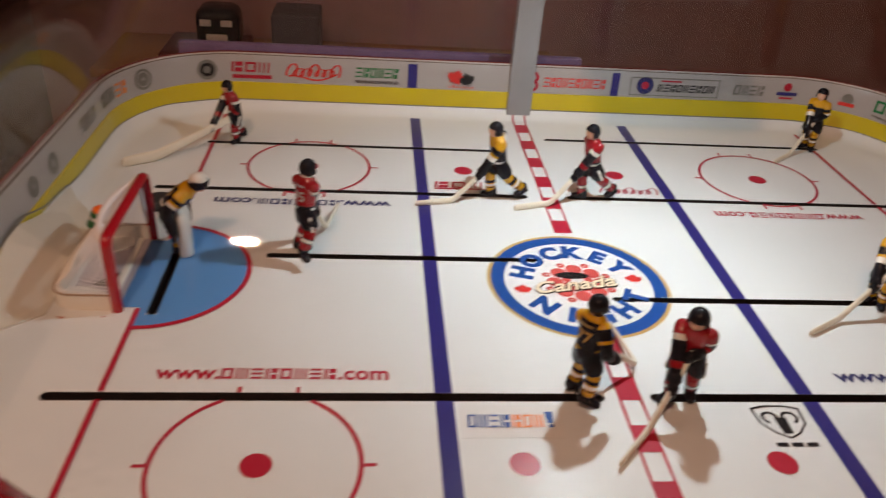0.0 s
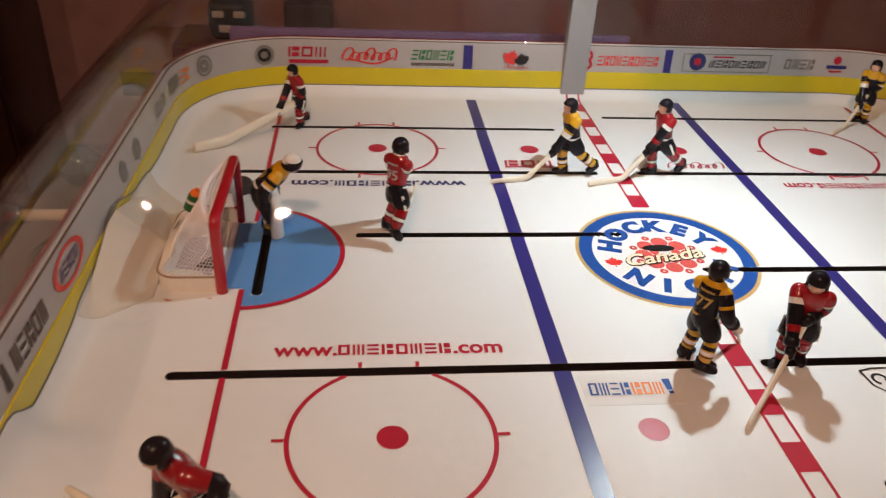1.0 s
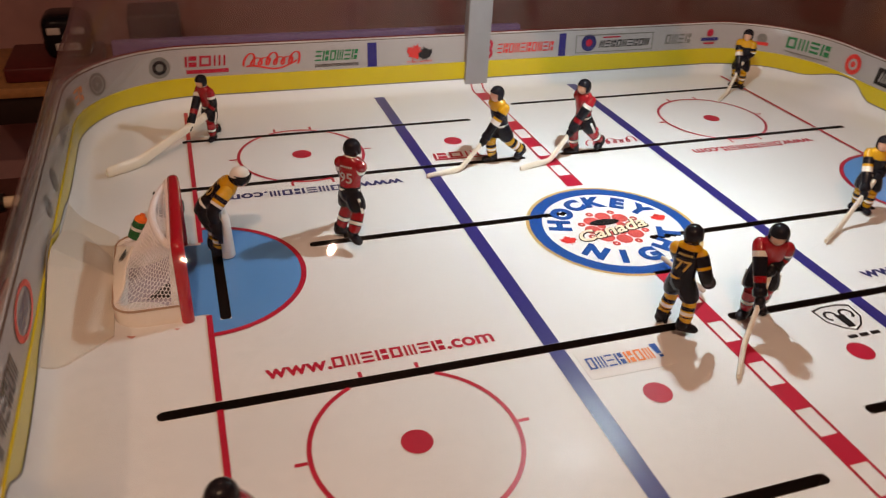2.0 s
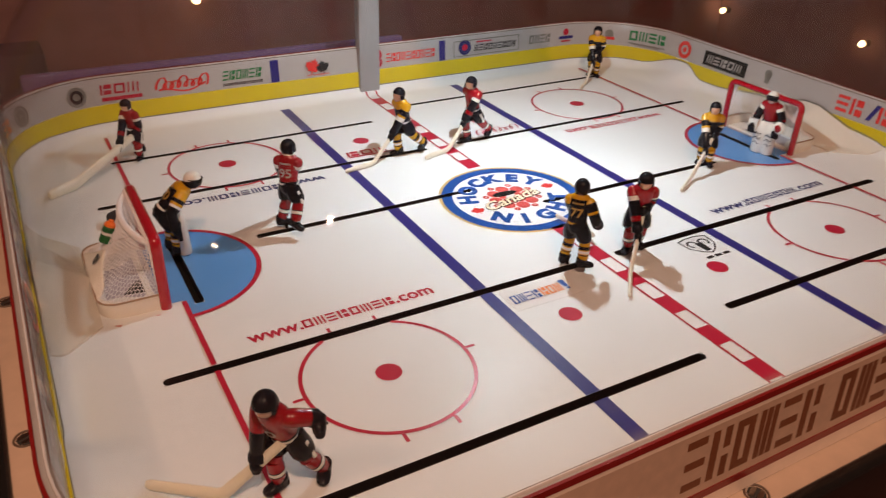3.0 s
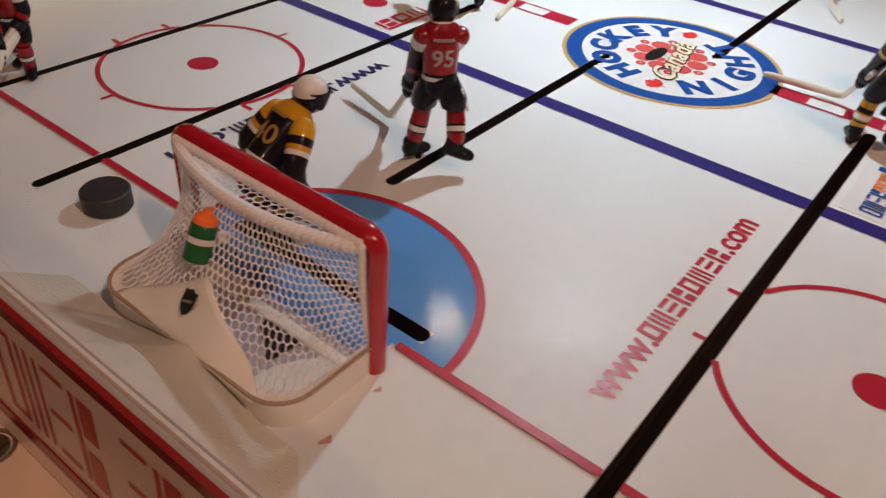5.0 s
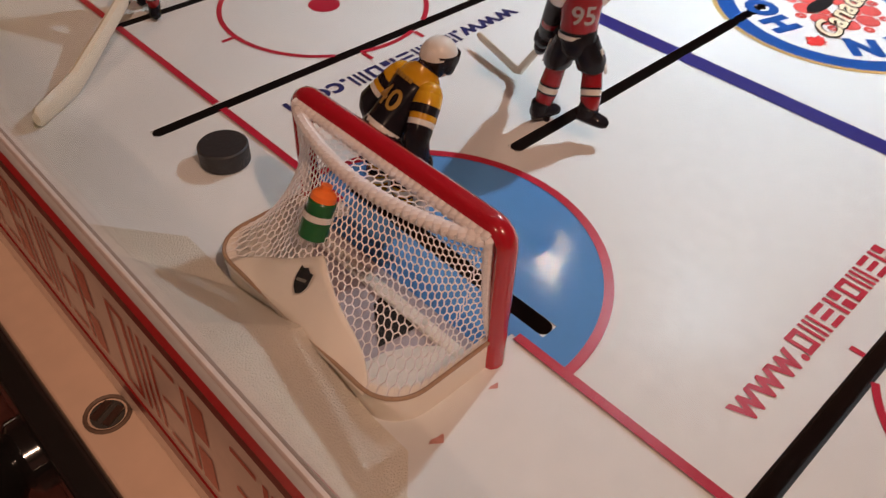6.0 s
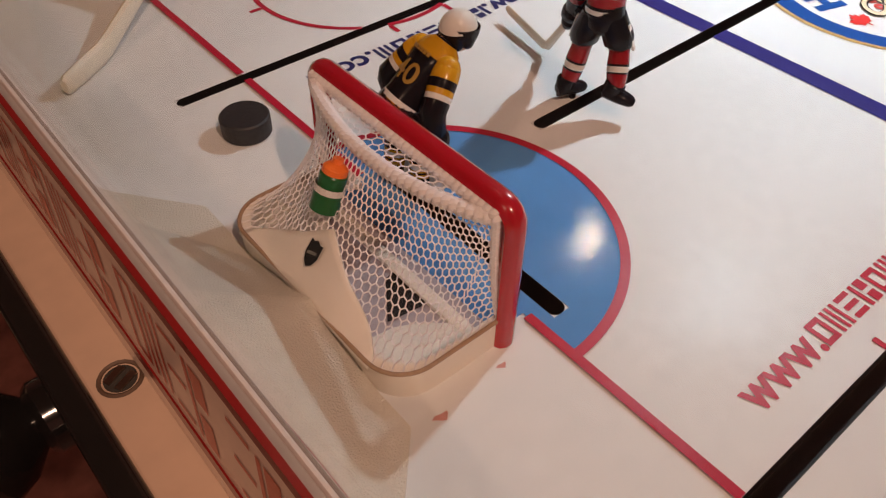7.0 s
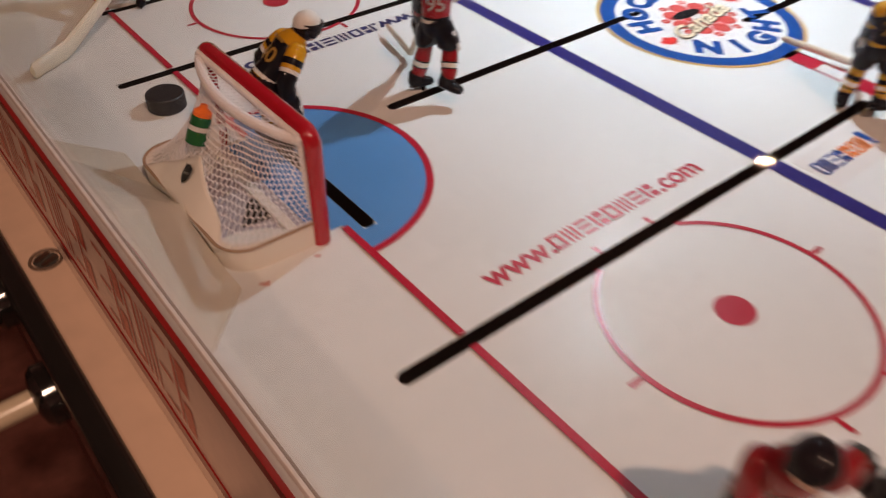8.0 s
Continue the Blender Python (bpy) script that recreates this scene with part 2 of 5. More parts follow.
YC, YH = (YN + YF) / 2, (YF - YN) / 2
GOAL_X = 0.377


def outside(x, y, grow=0.0):
    """Distance beyond the inner face of the boards (negative inside)."""
    qx, qy = abs(x) - (XW - CORNER), abs(y - YC) - (YH - CORNER)
    return math.hypot(max(qx, 0), max(qy, 0)) + min(max(qx, qy), 0) - CORNER - grow


def smooth(a, b, t):
    t = min(max((t - a) / (b - a), 0), 1)
    return t * t * (3 - 2 * t)


def corner_hump(x, y, d):
    """A moulded swell against the boards in two opposite corners, steep on one side."""
    u = (math.copysign(1.0, x) * y - 0.195) / 0.125
    if x * y < 0 or abs(x) < 0.36 or not 0 < u < 1:
        return 0.0
    return 0.019 * smooth(0.0, 0.28, u) * (1 - smooth(0.42, 1.0, u)) * max(0.0, 1 - d / 0.055) ** 1.3


def ice_z(x, y):
    """The sheet is flat in the middle and turns up at the boards and behind the goal lines."""
    d = -outside(x, y)
    z = 0.0155 * max(0.0, 1 - d / 0.017) ** 2
    z += corner_hump(x, y, d)
    z += 0.002 * smooth(0.415, 0.450, abs(x)) + 0.010 * max(0.0, (abs(x) - 0.442) / 0.045) ** 1.6 * (1 - smooth(0.06, 0.17, abs(y - 0.002)))
    return z


# x from, x to, y, half width
SLOTS = [
    (-0.416, -0.024, 0.161, 0.0034), (0.020, 0.419, 0.161, 0.0034), (-0.416, -0.019, -0.157, 0.0042), (0.016, 0.417, -0.157, 0.0042),
    (-0.384, -0.046, 0.279, 0.0030), (0.024, 0.386, 0.319, 0.0030), (-0.386, -0.027, -0.317, 0.0042), (0.043, 0.384, -0.275, 0.0042),
    (-0.286, -0.034, 0.031, 0.0038), (0.020, 0.284, -0.031, 0.0038),
]
SLOT_W = 0.0042
CROSS_SLOTS = [(-0.3650, -0.062, 0.062), (0.3650, -0.062, 0.062)]


def in_slot(x, y):
    return any(a <= x <= b and abs(y - c) < w for a, b, c, w in SLOTS) or any(abs(x - c) < SLOT_W and a <= y <= b for c, a, b in CROSS_SLOTS)


def lines(lo, hi, step, extra):
    """Grid lines that contain all the extra ones."""
    out = sorted(set([round(lo, 5), round(hi, 5)] + [round(e, 5) for e in extra if lo < e < hi]))
    full = []
    for a, b in zip(out, out[1:]):
        n = max(1, round((b - a) / step))
        full += [a + (b - a) * i / n for i in range(n)]
    return full + [out[-1]]


table = base("hockey_table", "dome hockey game table with a white ice sheet and cream deck", "game table")

# ice sheet, cut through at the slots
bm = bmesh.new()
EDGES = (0.002, 0.0045, 0.0075, 0.011, 0.015)
gx = lines(-XW, XW, 0.008, [k * (XW - e) for e in EDGES for k in (-1, 1)] + [v for s in SLOTS for v in s[:2]] + [c + k * SLOT_W for c, _, _ in CROSS_SLOTS for k in (-1, 1)])
gy = lines(YN, YF, 0.008, [YN + e for e in EDGES] + [YF - e for e in EDGES] + [s[2] + k * s[3] for s in SLOTS for k in (-1, 1)] + [-0.062, 0.062])
grid = {}
for i, x in enumerate(gx):
    for j, y in enumerate(gy):
        d = outside(x, y)
        px, py = x, y
        if d > 0:
            cx, cy = math.copysign(XW - CORNER, x), YC + math.copysign(YH - CORNER, y - YC)
            k = CORNER / math.hypot(x - cx, y - cy)
            px, py = cx + (x - cx) * k, cy + (y - cy) * k
        grid[i, j] = (bm.verts.new((px, py, ice_z(px, py))), d > 1e-6)
for i in range(len(gx) - 1):
    for j in range(len(gy) - 1):
        q = [grid[i, j], grid[i + 1, j], grid[i + 1, j + 1], grid[i, j + 1]]
        if all(o for _, o in q) or in_slot((gx[i] + gx[i + 1]) / 2, (gy[j] + gy[j + 1]) / 2):
            continue
        bm.faces.new([v for v, _ in q])


def end_corners(bm, cx, cy, ux, uy, W=SLOT_W):
    """Fills the two corners of a slot's end, so that it is round; (ux, uy) points out of the slot."""
    for k in (-1, 1):
        px, py = -uy * k, ux * k
        pts = [(cx + W * (ux + px), cy + W * (uy + py))]
        pts += [(cx + W * (ux * math.cos(a) + px * math.sin(a)), cy + W * (uy * math.cos(a) + py * math.sin(a))) for a in [radians(15 * i) for i in range(7)]]
        f = bm.faces.new([bm.verts.new((x, y, ice_z(x, y))) for x, y in pts])
        f.normal_update()
        if f.normal.z < 0:
            f.normal_flip()


for a, b, c, w in SLOTS:
    end_corners(bm, a + w, c, -1, 0, w)
    end_corners(bm, b - w, c, 1, 0, w)
for c, a, b in CROSS_SLOTS:
    end_corners(bm, c, a + SLOT_W, 0, -1)
    end_corners(bm, c, b - SLOT_W, 0, 1)
bmesh.ops.delete(bm, geom=[v for v in bm.verts if not v.link_faces], context="VERTS")
sheet = part("ice_sheet", bm, ICE, table, "glossy white plastic ice sheet with scuffs")


def slot_box(x0, x1, y0, y1):
    bm = bmesh.new()
    v = box(bm, x0, x1, y0, y1, -0.012, 0.0002)
    bm.faces.remove([f for f in bm.faces if f.normal.z > 0.9 or all(abs(p.co.z - 0.0002) < 1e-6 for p in f.verts)][0])
    bmesh.ops.reverse_faces(bm, faces=bm.faces[:])
    return bm


for a, b, c, w in SLOTS:
    part("slot", slot_box(a, b, c - w, c + w), SLOT, sheet, "black player slot through the ice", smooth=False)
for c, a, b in CROSS_SLOTS:
    part("slot", slot_box(c - SLOT_W, c + SLOT_W, a, b), SLOT, sheet, "black player slot through the ice", smooth=False)

LIFT = 0.0004


def on_ice(x, y, up=LIFT):
    return (x, y, ice_z(x, y) + up)


def lay_quad(bm, p, mi=0, up=LIFT):
    cx, cy = sum(q[0] for q in p) / 4, sum(q[1] for q in p) / 4
    if not in_slot(cx, cy):
        bm.faces.new([bm.verts.new(on_ice(x, y, up)) for x, y in p]).material_index = mi


def lay_rect(bm, x0, x1, y0, y1, mi=0, up=LIFT, step=0.006):
    cuts_x = [v for s in SLOTS for v in s[:2]] + [c + k * SLOT_W for c, _, _ in CROSS_SLOTS for k in (-1, 1)]
    cuts_y = [s[2] + k * s[3] for s in SLOTS for k in (-1, 1)] + [-0.062, 0.062]
    xs, ys = lines(x0, x1, step, cuts_x), lines(y0, y1, step, cuts_y)
    for a, b in zip(xs, xs[1:]):
        for c, d in zip(ys, ys[1:]):
            lay_quad(bm, [(a, c), (b, c), (b, d), (a, d)], mi, up)


def lay_ring(bm, cx, cy, r0, r1, mi=0, a0=0, a1=360, n=160, rows=1, up=LIFT):
    for i in range(n):
        p, q = radians(a0 + (a1 - a0) * i / n), radians(a0 + (a1 - a0) * (i + 1) / n)
        for k in range(rows):
            s, t = r0 + (r1 - r0) * k / rows, r0 + (r1 - r0) * (k + 1) / rows
            lay_quad(bm, [(cx + s * math.cos(p), cy + s * math.sin(p)), (cx + t * math.cos(p), cy + t * math.sin(p)),
                          (cx + t * math.cos(q), cy + t * math.sin(q)), (cx + s * math.cos(q), cy + s * math.sin(q))], mi, up)


def lay_shape(bm, pts, mi=0, up=LIFT):
    f = bm.faces.new([bm.verts.new(on_ice(x, y, up)) for x, y in pts])
    f.material_index = mi
    if f.calc_area() and f.normal.z < 0:
        f.normal_flip()


EDGE_N, EDGE_F = YN + 0.0035, YF - 0.006
for sx in (-1, 1):
    bm = bmesh.new()
    lay_rect(bm, sx * 0.1375 - 0.0065, sx * 0.1375 + 0.0065, EDGE_N, EDGE_F - 0.010)
    part("blue_line", bm, BLUE_INK, sheet, "printed dark blue zone line")
    bm = bmesh.new()
    lay_rect(bm, sx * GOAL_X - 0.0021, sx * GOAL_X + 0.0021, EDGE_N + 0.03, -0.055, 0, LIFT * 3)
    part("goal_line", bm, RED_INK, sheet, "printed thin red goal line")
    bm = bmesh.new()
    lay_rect(bm, sx * GOAL_X - 0.0021, sx * GOAL_X + 0.0021, 0.055, EDGE_F - 0.02, 0, LIFT * 3)
    part("goal_line", bm, RED_INK, sheet, "printed thin red goal line")
    bm = bmesh.new()
    a0 = -90 if sx < 0 else 90
    R = 0.0795
    ends = sorted((sx * GOAL_X, sx * (GOAL_X - R)))
    xs = lines(*ends, 0.0015, [c + k * SLOT_W for c, _, _ in CROSS_SLOTS for k in (-1, 1)] + [v for s in SLOTS for v in s[:2]])
    tall = lambda x: math.sqrt(max(0.0, R * R - (x - sx * GOAL_X) ** 2))
    for a, b in zip(xs, xs[1:]):
        spans = [(-1.0, 1.0)]
        if in_slot((a + b) / 2, 0.0):
            spans = [(-1.0, -0.062), (0.062, 1.0)]
        for lo, hi in spans:
            ys = [max(lo, -tall(a)), max(lo, -tall(b)), min(hi, tall(b)), min(hi, tall(a))]
            cuts = [(c, w) for p, q, c, w in SLOTS if p <= (a + b) / 2 <= q and ys[0] < c < ys[3] and ys[1] < c < ys[2]]
            if cuts:
                c, w = cuts[0]
                parts = [(ys[0], ys[1], c - w, c - w), (c + w, c + w, ys[2], ys[3])]
            else:
                parts = [tuple(ys)]
            for y0, y1, y2, y3 in parts:
                if y3 > y0 and y2 > y1:
                    bm.faces.new([bm.verts.new(on_ice(*p)) for p in ((a, y0), (b, y1), (b, y2), (a, y3))])
    lay_rect(bm, min(sx * GOAL_X, sx * 0.397), max(sx * GOAL_X, sx * 0.397), -0.0525, 0.0525)
    part("goal_crease", bm, SKY_INK, sheet, "light blue half-round goal crease")
    bm = bmesh.new()
    lay_ring(bm, sx * GOAL_X, 0, 0.0775, 0.0818, 0, a0, a0 + 180, 160, 1, LIFT * 2)
    part("crease_line", bm, RED_INK, sheet, "red outline of the crease")
# red and white centre line, broken by the round emblem
for y0, y1 in ((EDGE_N, -0.0835), (0.0835, EDGE_F)):
    bm = bmesh.new()
    lay_rect(bm, -0.009, -0.0068, y0, y1)
    lay_rect(bm, 0.0068, 0.009, y0, y1)
    sign = -1 if y0 < 0 else 1
    y = 0.0835
    red = True
    while y < 0.40:
        e = min(y + 0.0255, 0.3905 if sign < 0 else EDGE_F)
        if red and e > y:
            lay_rect(bm, -0.0068, 0.0068, min(sign * y, sign * e), max(sign * y, sign * e))
        y, red = y + 0.0255, not red
    part("centre_line", bm, RED_INK, sheet, "red centre line with white blocks")

for sx in (-1, 1):
    for sy in (-1, 1):
        cx, cy = sx * 0.262, sy * 0.221
        bm = bmesh.new()
        lay_ring(bm, cx, cy, 0.0652, 0.0684, 0, n=240)
        for k in (-1, 1):
            lay_rect(bm, min(cx + k * 0.0686, cx + k * 0.0765), max(cx + k * 0.0686, cx + k * 0.0765), cy - 0.0014, cy + 0.0014, step=0.004)
            for u in (-0.0205, 0.0205):
                lay_rect(bm, cx + u - 0.0014, cx + u + 0.0014, min(cy + k * 0.0655, cy + k * 0.0740), max(cy + k * 0.0655, cy + k * 0.0740), step=0.004)
        part("faceoff_circle", bm, RED_INK, sheet, "thin red face-off circle with tick marks")
        bm = bmesh.new()
        lay_ring(bm, cx, cy, 0, 0.0103, n=48)
        part("faceoff_dot", bm, RED_INK, sheet, "solid red face-off dot")
        bm = bmesh.new()
        lay_ring(bm, sx * 0.0885, cy, 0, 0.0103, n=48)
        part("neutral_dot", bm, RED_INK, sheet, "solid red spot by the centre line")

# round emblem in the middle of the ice
emblem_inks = [LOGO_GOLD, LOGO_BLUE, STICKER, LOGO_RED, LOGO_CREAM, BLACK_INK]
EX, EY = -0.0048, -0.0058
bm = bmesh.new()
lay_ring(bm, EX, EY, 0.0795, 0.0828, 0, n=200, rows=1)
lay_ring(bm, EX, EY, 0.0675, 0.0795, 1, n=200, rows=4)
lay_ring(bm, EX, EY, 0.0, 0.0675, 2, n=140, rows=14)
part("round_emblem", bm, emblem_inks, sheet, "round emblem with blue ring and gold rim")


def round_word(bm, word, size, r, middle, sweep, inward, mi, up):
    """Letters set one by one round the emblem's middle; middle, sweep: degrees."""
    n = len(word)
    for i, ch in enumerate(word):
        a = radians(middle + sweep * (i / (n - 1) - 0.5) * (-1 if not inward else 1))
        me, (lo, hi) = text_mesh(ch, size, bold=0.0018)
        w = hi - lo
        out = Vector((math.cos(a), math.sin(a)))
        up_way = out if not inward else -out
        right = Vector((up_way.y, -up_way.x))
        origin = Vector((EX, EY)) + out * r
        vs = []
        for v in me.vertices:
            p = origin + right * (v.co.x - lo - w / 2) + up_way * (v.co.y - size * 0.35)
            vs.append(bm.verts.new(on_ice(p.x, p.y, up)))
        for p in me.polygons:
            bm.faces.new([vs[k] for k in p.vertices]).material_index = mi
        bpy.data.meshes.remove(me)


bm = bmesh.new()
round_word(bm, "HOCKEY", 0.0270, 0.0515, 97, 132, False, 0, LIFT * 2)
part("emblem_lettering", bm, LOGO_BLUE, sheet, "bold blue emblem word HOCKEY")
bm = bmesh.new()
round_word(bm, "NIGHT", 0.0275, 0.0515, -80, 112, True, 0, LIFT * 2)
part("emblem_lettering", bm, LOGO_BLUE, sheet, "bold blue emblem word NIGHT")


def leaf_outline(cx, cy, s, turn=0.0):
    half = [(0, 1), (0.18, 0.62), (0.42, 0.74), (0.36, 0.28), (0.62, 0.5), (0.7, 0.34), (0.98, 0.38), (0.84, 0.08), (0.96, -0.04), (0.5, -0.42), (0.56, -0.6), (0.06, -0.52), (0.05, -0.95)]
    pts = half + [(-x, y) for x, y in reversed(half) if x > 0]
    c, d = math.cos(radians(turn)), math.sin(radians(turn))
    return [(cx + s * (x * c - y * d), cy + s * (x * d + y * c)) for x, y in pts]


bm = bmesh.new()
for a in range(0, 360, 45):
    lay_ring(bm, EX + 0.0215 * math.cos(radians(a)), EY + 0.0215 * math.sin(radians(a)), 0, 0.0078, n=20, up=LIFT * 2)
    lay_ring(bm, EX + 0.0300 * math.cos(radians(a + 22)), EY + 0.0300 * math.sin(radians(a + 22)), 0.0010, 0.0038, n=16, up=LIFT * 2.2)
    lay_ring(bm, EX + 0.0110 * math.cos(radians(a + 22)), EY + 0.0110 * math.sin(radians(a + 22)), 0, 0.0042, n=16, up=LIFT * 2.2)
part("emblem_petals", bm, PETAL_RED, sheet, "ring of red petals in the emblem")
for a in (8, 193):
    bm = bmesh.new()
    lay_shape(bm, leaf_outline(EX + 0.054 * math.cos(radians(a)), EY + 0.054 * math.sin(radians(a)), 0.0085), 0, LIFT * 2)
    part("emblem_leaf", bm, LOGO_RED, sheet, "small red maple leaf of the emblem")
SCRIPT = lambda up: lambda u, v, w: on_ice(EX - 0.043 + u * 1.22 + v * 0.22, EY - 0.020 + v * 1.2 + u * 0.24, up)
bm = bmesh.new()
for du, dv in ((-0.0006, 0), (0.0006, 0), (0, -0.0006), (0, 0.0006), (0.0010, -0.0009)):
    put_text(bm, "Canada", 0.0212, lambda u, v, w: SCRIPT(LIFT * 3)(u + du, v + dv, w))
part("emblem_script_edge", bm, BLACK_INK, sheet, "dark edge of the script word")
bm = bmesh.new()
put_text(bm, "Canada", 0.0212, SCRIPT(LIFT * 4))
part("emblem_script", bm, LOGO_CREAM, sheet, "cream script word Canada")
bm = bmesh.new()
for i in range(20):
    p, q = math.tau * i / 20, math.tau * (i + 1) / 20
    lay_quad(bm, [(EX - 0.004, EY + 0.0105), (EX - 0.004 + 0.0155 * math.cos(p), EY + 0.0105 + 0.0056 * math.sin(p)), (EX - 0.004 + 0.0155 * math.cos(q), EY + 0.0105 + 0.0056 * math.sin(q)), (EX - 0.004, EY + 0.0105)][:3] + [(EX - 0.004, EY + 0.0106)], 0, LIFT * 3)
part("emblem_puck", bm, BLACK_INK, sheet, "black puck drawn in the emblem")


def block_word(quad, u0, v0, w, h, n, ink, lean=0.15, thin=0.21):
    """A word drawn as plain shapes of its size, no letters: n of them in the box (u0, v0, w, h)."""
    step = w / n

    def slab(p, q, r, z):
        quad([(p + lean * r, v0 + r), (q + lean * r, v0 + r), (q + lean * z, v0 + z), (p + lean * z, v0 + z)], ink)

    for i in range(n):
        a = u0 + i * step
        b = a + step * 0.80
        kind = (i * 5 + n) % 4
        t = min(step * thin, h * 0.20)
        if kind == 0:
            # small frame
            slab(a, a + t, 0, h)
            slab(b - t, b, 0, h)
            slab(a + t, b - t, h - t, h)
            slab(a + t, b - t, 0, t)
        elif kind == 1:
            # three uprights
            for k in range(3):
                c = a + (b - a - t * 0.8) * k / 2
                slab(c, c + t * 0.8, 0, h)
        elif kind == 2:
            # three level bars
            for k in range(3):
                z = (h - t) * k / 2
                slab(a, b, z, z + t)
        else:
            # upright beside two stacked blocks
            slab(a, a + t, 0, h)
            slab(a + 1.7 * t, b, 0, h * 0.42)
            slab(a + 1.7 * t, b, h * 0.58, h)


def script_mark(quad, u0, v0, w, h, loops, ink, thick=0.0018):
    """A sweeping hand-drawn line of loops, with no letters in it."""
    m = loops * 22
    pts = []
    for i in range(m + 1):
        t = i / m
        a = math.tau * loops * t
        tall = 1.0 if int(t * loops + 0.3) % 3 == 0 else 0.62
        pts.append((u0 + w * t - 0.42 * w / loops * math.sin(a) + 0.3 * h * (1 - math.cos(a)) / 2 * tall, v0 + h * tall * (1 - math.cos(a)) / 2))
    for p, q in zip(pts, pts[1:]):
        d = (Vector((*q, 0)) - Vector((*p, 0))).normalized()
        k = thick * (0.35 + 0.65 * abs(d.y)) / 2
        nx, ny = -d.y * k, d.x * k
        quad([(p[0] - nx, p[1] - ny), (q[0] - nx, q[1] - ny), (q[0] + nx, q[1] + ny), (p[0] + nx, p[1] + ny)], ink)


def web_line(name, x, y, turn, ink, bars, length, label):
    """An address printed on the ice; its middle is drawn as bars."""
    c, d = math.cos(radians(turn)), math.sin(radians(turn))
    bm = bmesh.new()
    size = 0.0205
    me_w = text_mesh("www.", size)[1]
    me_c = text_mesh(".com", size)[1]
    w1, w2 = me_w[1] - me_w[0], me_c[1] - me_c[0]
    total = w1 + w2 + bars * 0.0115
    k = length / total
    place = lambda u0: lambda u, v, w: on_ice(x + ((u0 + u) * k) * c - v * d, y + ((u0 + u) * k) * d + v * c, LIFT)
    put_text(bm, "www.", size, place(0))
    block_word(lambda pts, ink: bm.faces.new([bm.verts.new(place(0)(u, v, 0)) for u, v in pts]), w1 + 0.002, 0.0, bars * 0.0113, 0.0118, bars, 0, 0.0)
    put_text(bm, ".com", size, place(w1 + bars * 0.0115))
    part(name, bm, ink, sheet, label)


web_line("printed_address", -0.345, -0.1385, 0, RED_INK, 8, 0.167, "red web address printed on the ice")
web_line("printed_address", 0.345, 0.1385, 180, RED_INK, 8, 0.167, "red web address printed on the ice")
web_line("printed_address", 0.172, -0.1385, 0, NAVY_INK, 7, 0.178, "dark blue web address printed on the ice")
web_line("printed_address", -0.172, 0.1405, 180, NAVY_INK, 7, 0.178, "dark blue web address printed on the ice")


def ice_quad(bm, cx, cy, turn, up):
    c, d = math.cos(radians(turn)), math.sin(radians(turn))

    def put(pts, ink):
        bm.faces.new([bm.verts.new(on_ice(cx + u * c - v * d, cy + u * d + v * c, up)) for u, v in pts]).material_index = ink
    return put


# sticker and sponsor marks on the ice
bm = bmesh.new()
v = bevelled_box(-0.127, -0.055, -0.1975, -0.166, 0.0, 0.0003, 0.0001, 1)
bm.free()
sticker = part("ice_sticker", v, STICKER, sheet, "clear rectangular sticker with a slightly raised edge")
bm = bmesh.new()
q = ice_quad(bm, -0.123, -0.188, 0, LIFT * 2.2)
block_word(q, 0, 0, 0.031, 0.0125, 4, 0, 0.05)
block_word(q, 0.031, 0, 0.024, 0.0125, 3, 1, 0.05)
q([(0.0565, 0.004), (0.0605, 0.004), (0.0615, 0.0155), (0.0555, 0.0155)], 0)
q([(0.057, 0), (0.0605, 0), (0.0605, 0.003), (0.057, 0.003)], 0)
part("sticker_print", bm, [LOGO_BLUE, ORANGE_INK], sticker, "blue and orange word mark as blocks")
bm = bmesh.new()
q = ice_quad(bm, -0.124, 0.1735, 0, LIFT)
block_word(q, 0, 0.004, 0.056, 0.014, 3, 0, 0.1)
q([(0, 0), (0.06, 0), (0.06, 0.003), (0, 0.003)], 0)
part("ice_mark", bm, RED_INK, sheet, "red block mark on the ice")
bm = bmesh.new()
q = ice_quad(bm, 0.060, 0.1735, 0, LIFT)
script_mark(q, 0.002, 0.001, 0.062, 0.015, 7, 0, 0.0022)
part("ice_mark", bm, RED_INK, sheet, "red slanted word mark on the ice")
bm = bmesh.new()
shield = [(-0.019, 0.014), (-0.008, 0.017), (0.008, 0.017), (0.019, 0.014), (0.0175, -0.002), (0.009, -0.012), (0, -0.017), (-0.009, -0.012), (-0.0175, -0.002)]
q = ice_quad(bm, 0.106, -0.182, 0, LIFT)
for i in range(len(shield)):
    a, b = shield[i], shield[(i + 1) % len(shield)]
    q([a, b, (b[0] * 0.9, b[1] * 0.9), (a[0] * 0.9, a[1] * 0.9)], 0)
for k in (-1, 1):
    for i in range(9):
        a0, a1 = radians(-70 + i * 28), radians(-70 + (i + 1) * 28)
        q([(k * (0.0075 + r * math.cos(a)), 0.004 + r * math.sin(a)) for a, r in ((a0, 0.0042), (a1, 0.0042), (a1, 0.0066), (a0, 0.0066))], 0)
q([(-0.0035, -0.012), (0.0035, -0.012), (0.0045, 0.004), (-0.0045, 0.004)], 0)
for i in range(3):
    q([(-0.014 + i * 0.011, -0.0245), (-0.0055 + i * 0.011, -0.0245), (-0.0055 + i * 0.011, -0.0205), (-0.014 + i * 0.011, -0.0205)], 0)
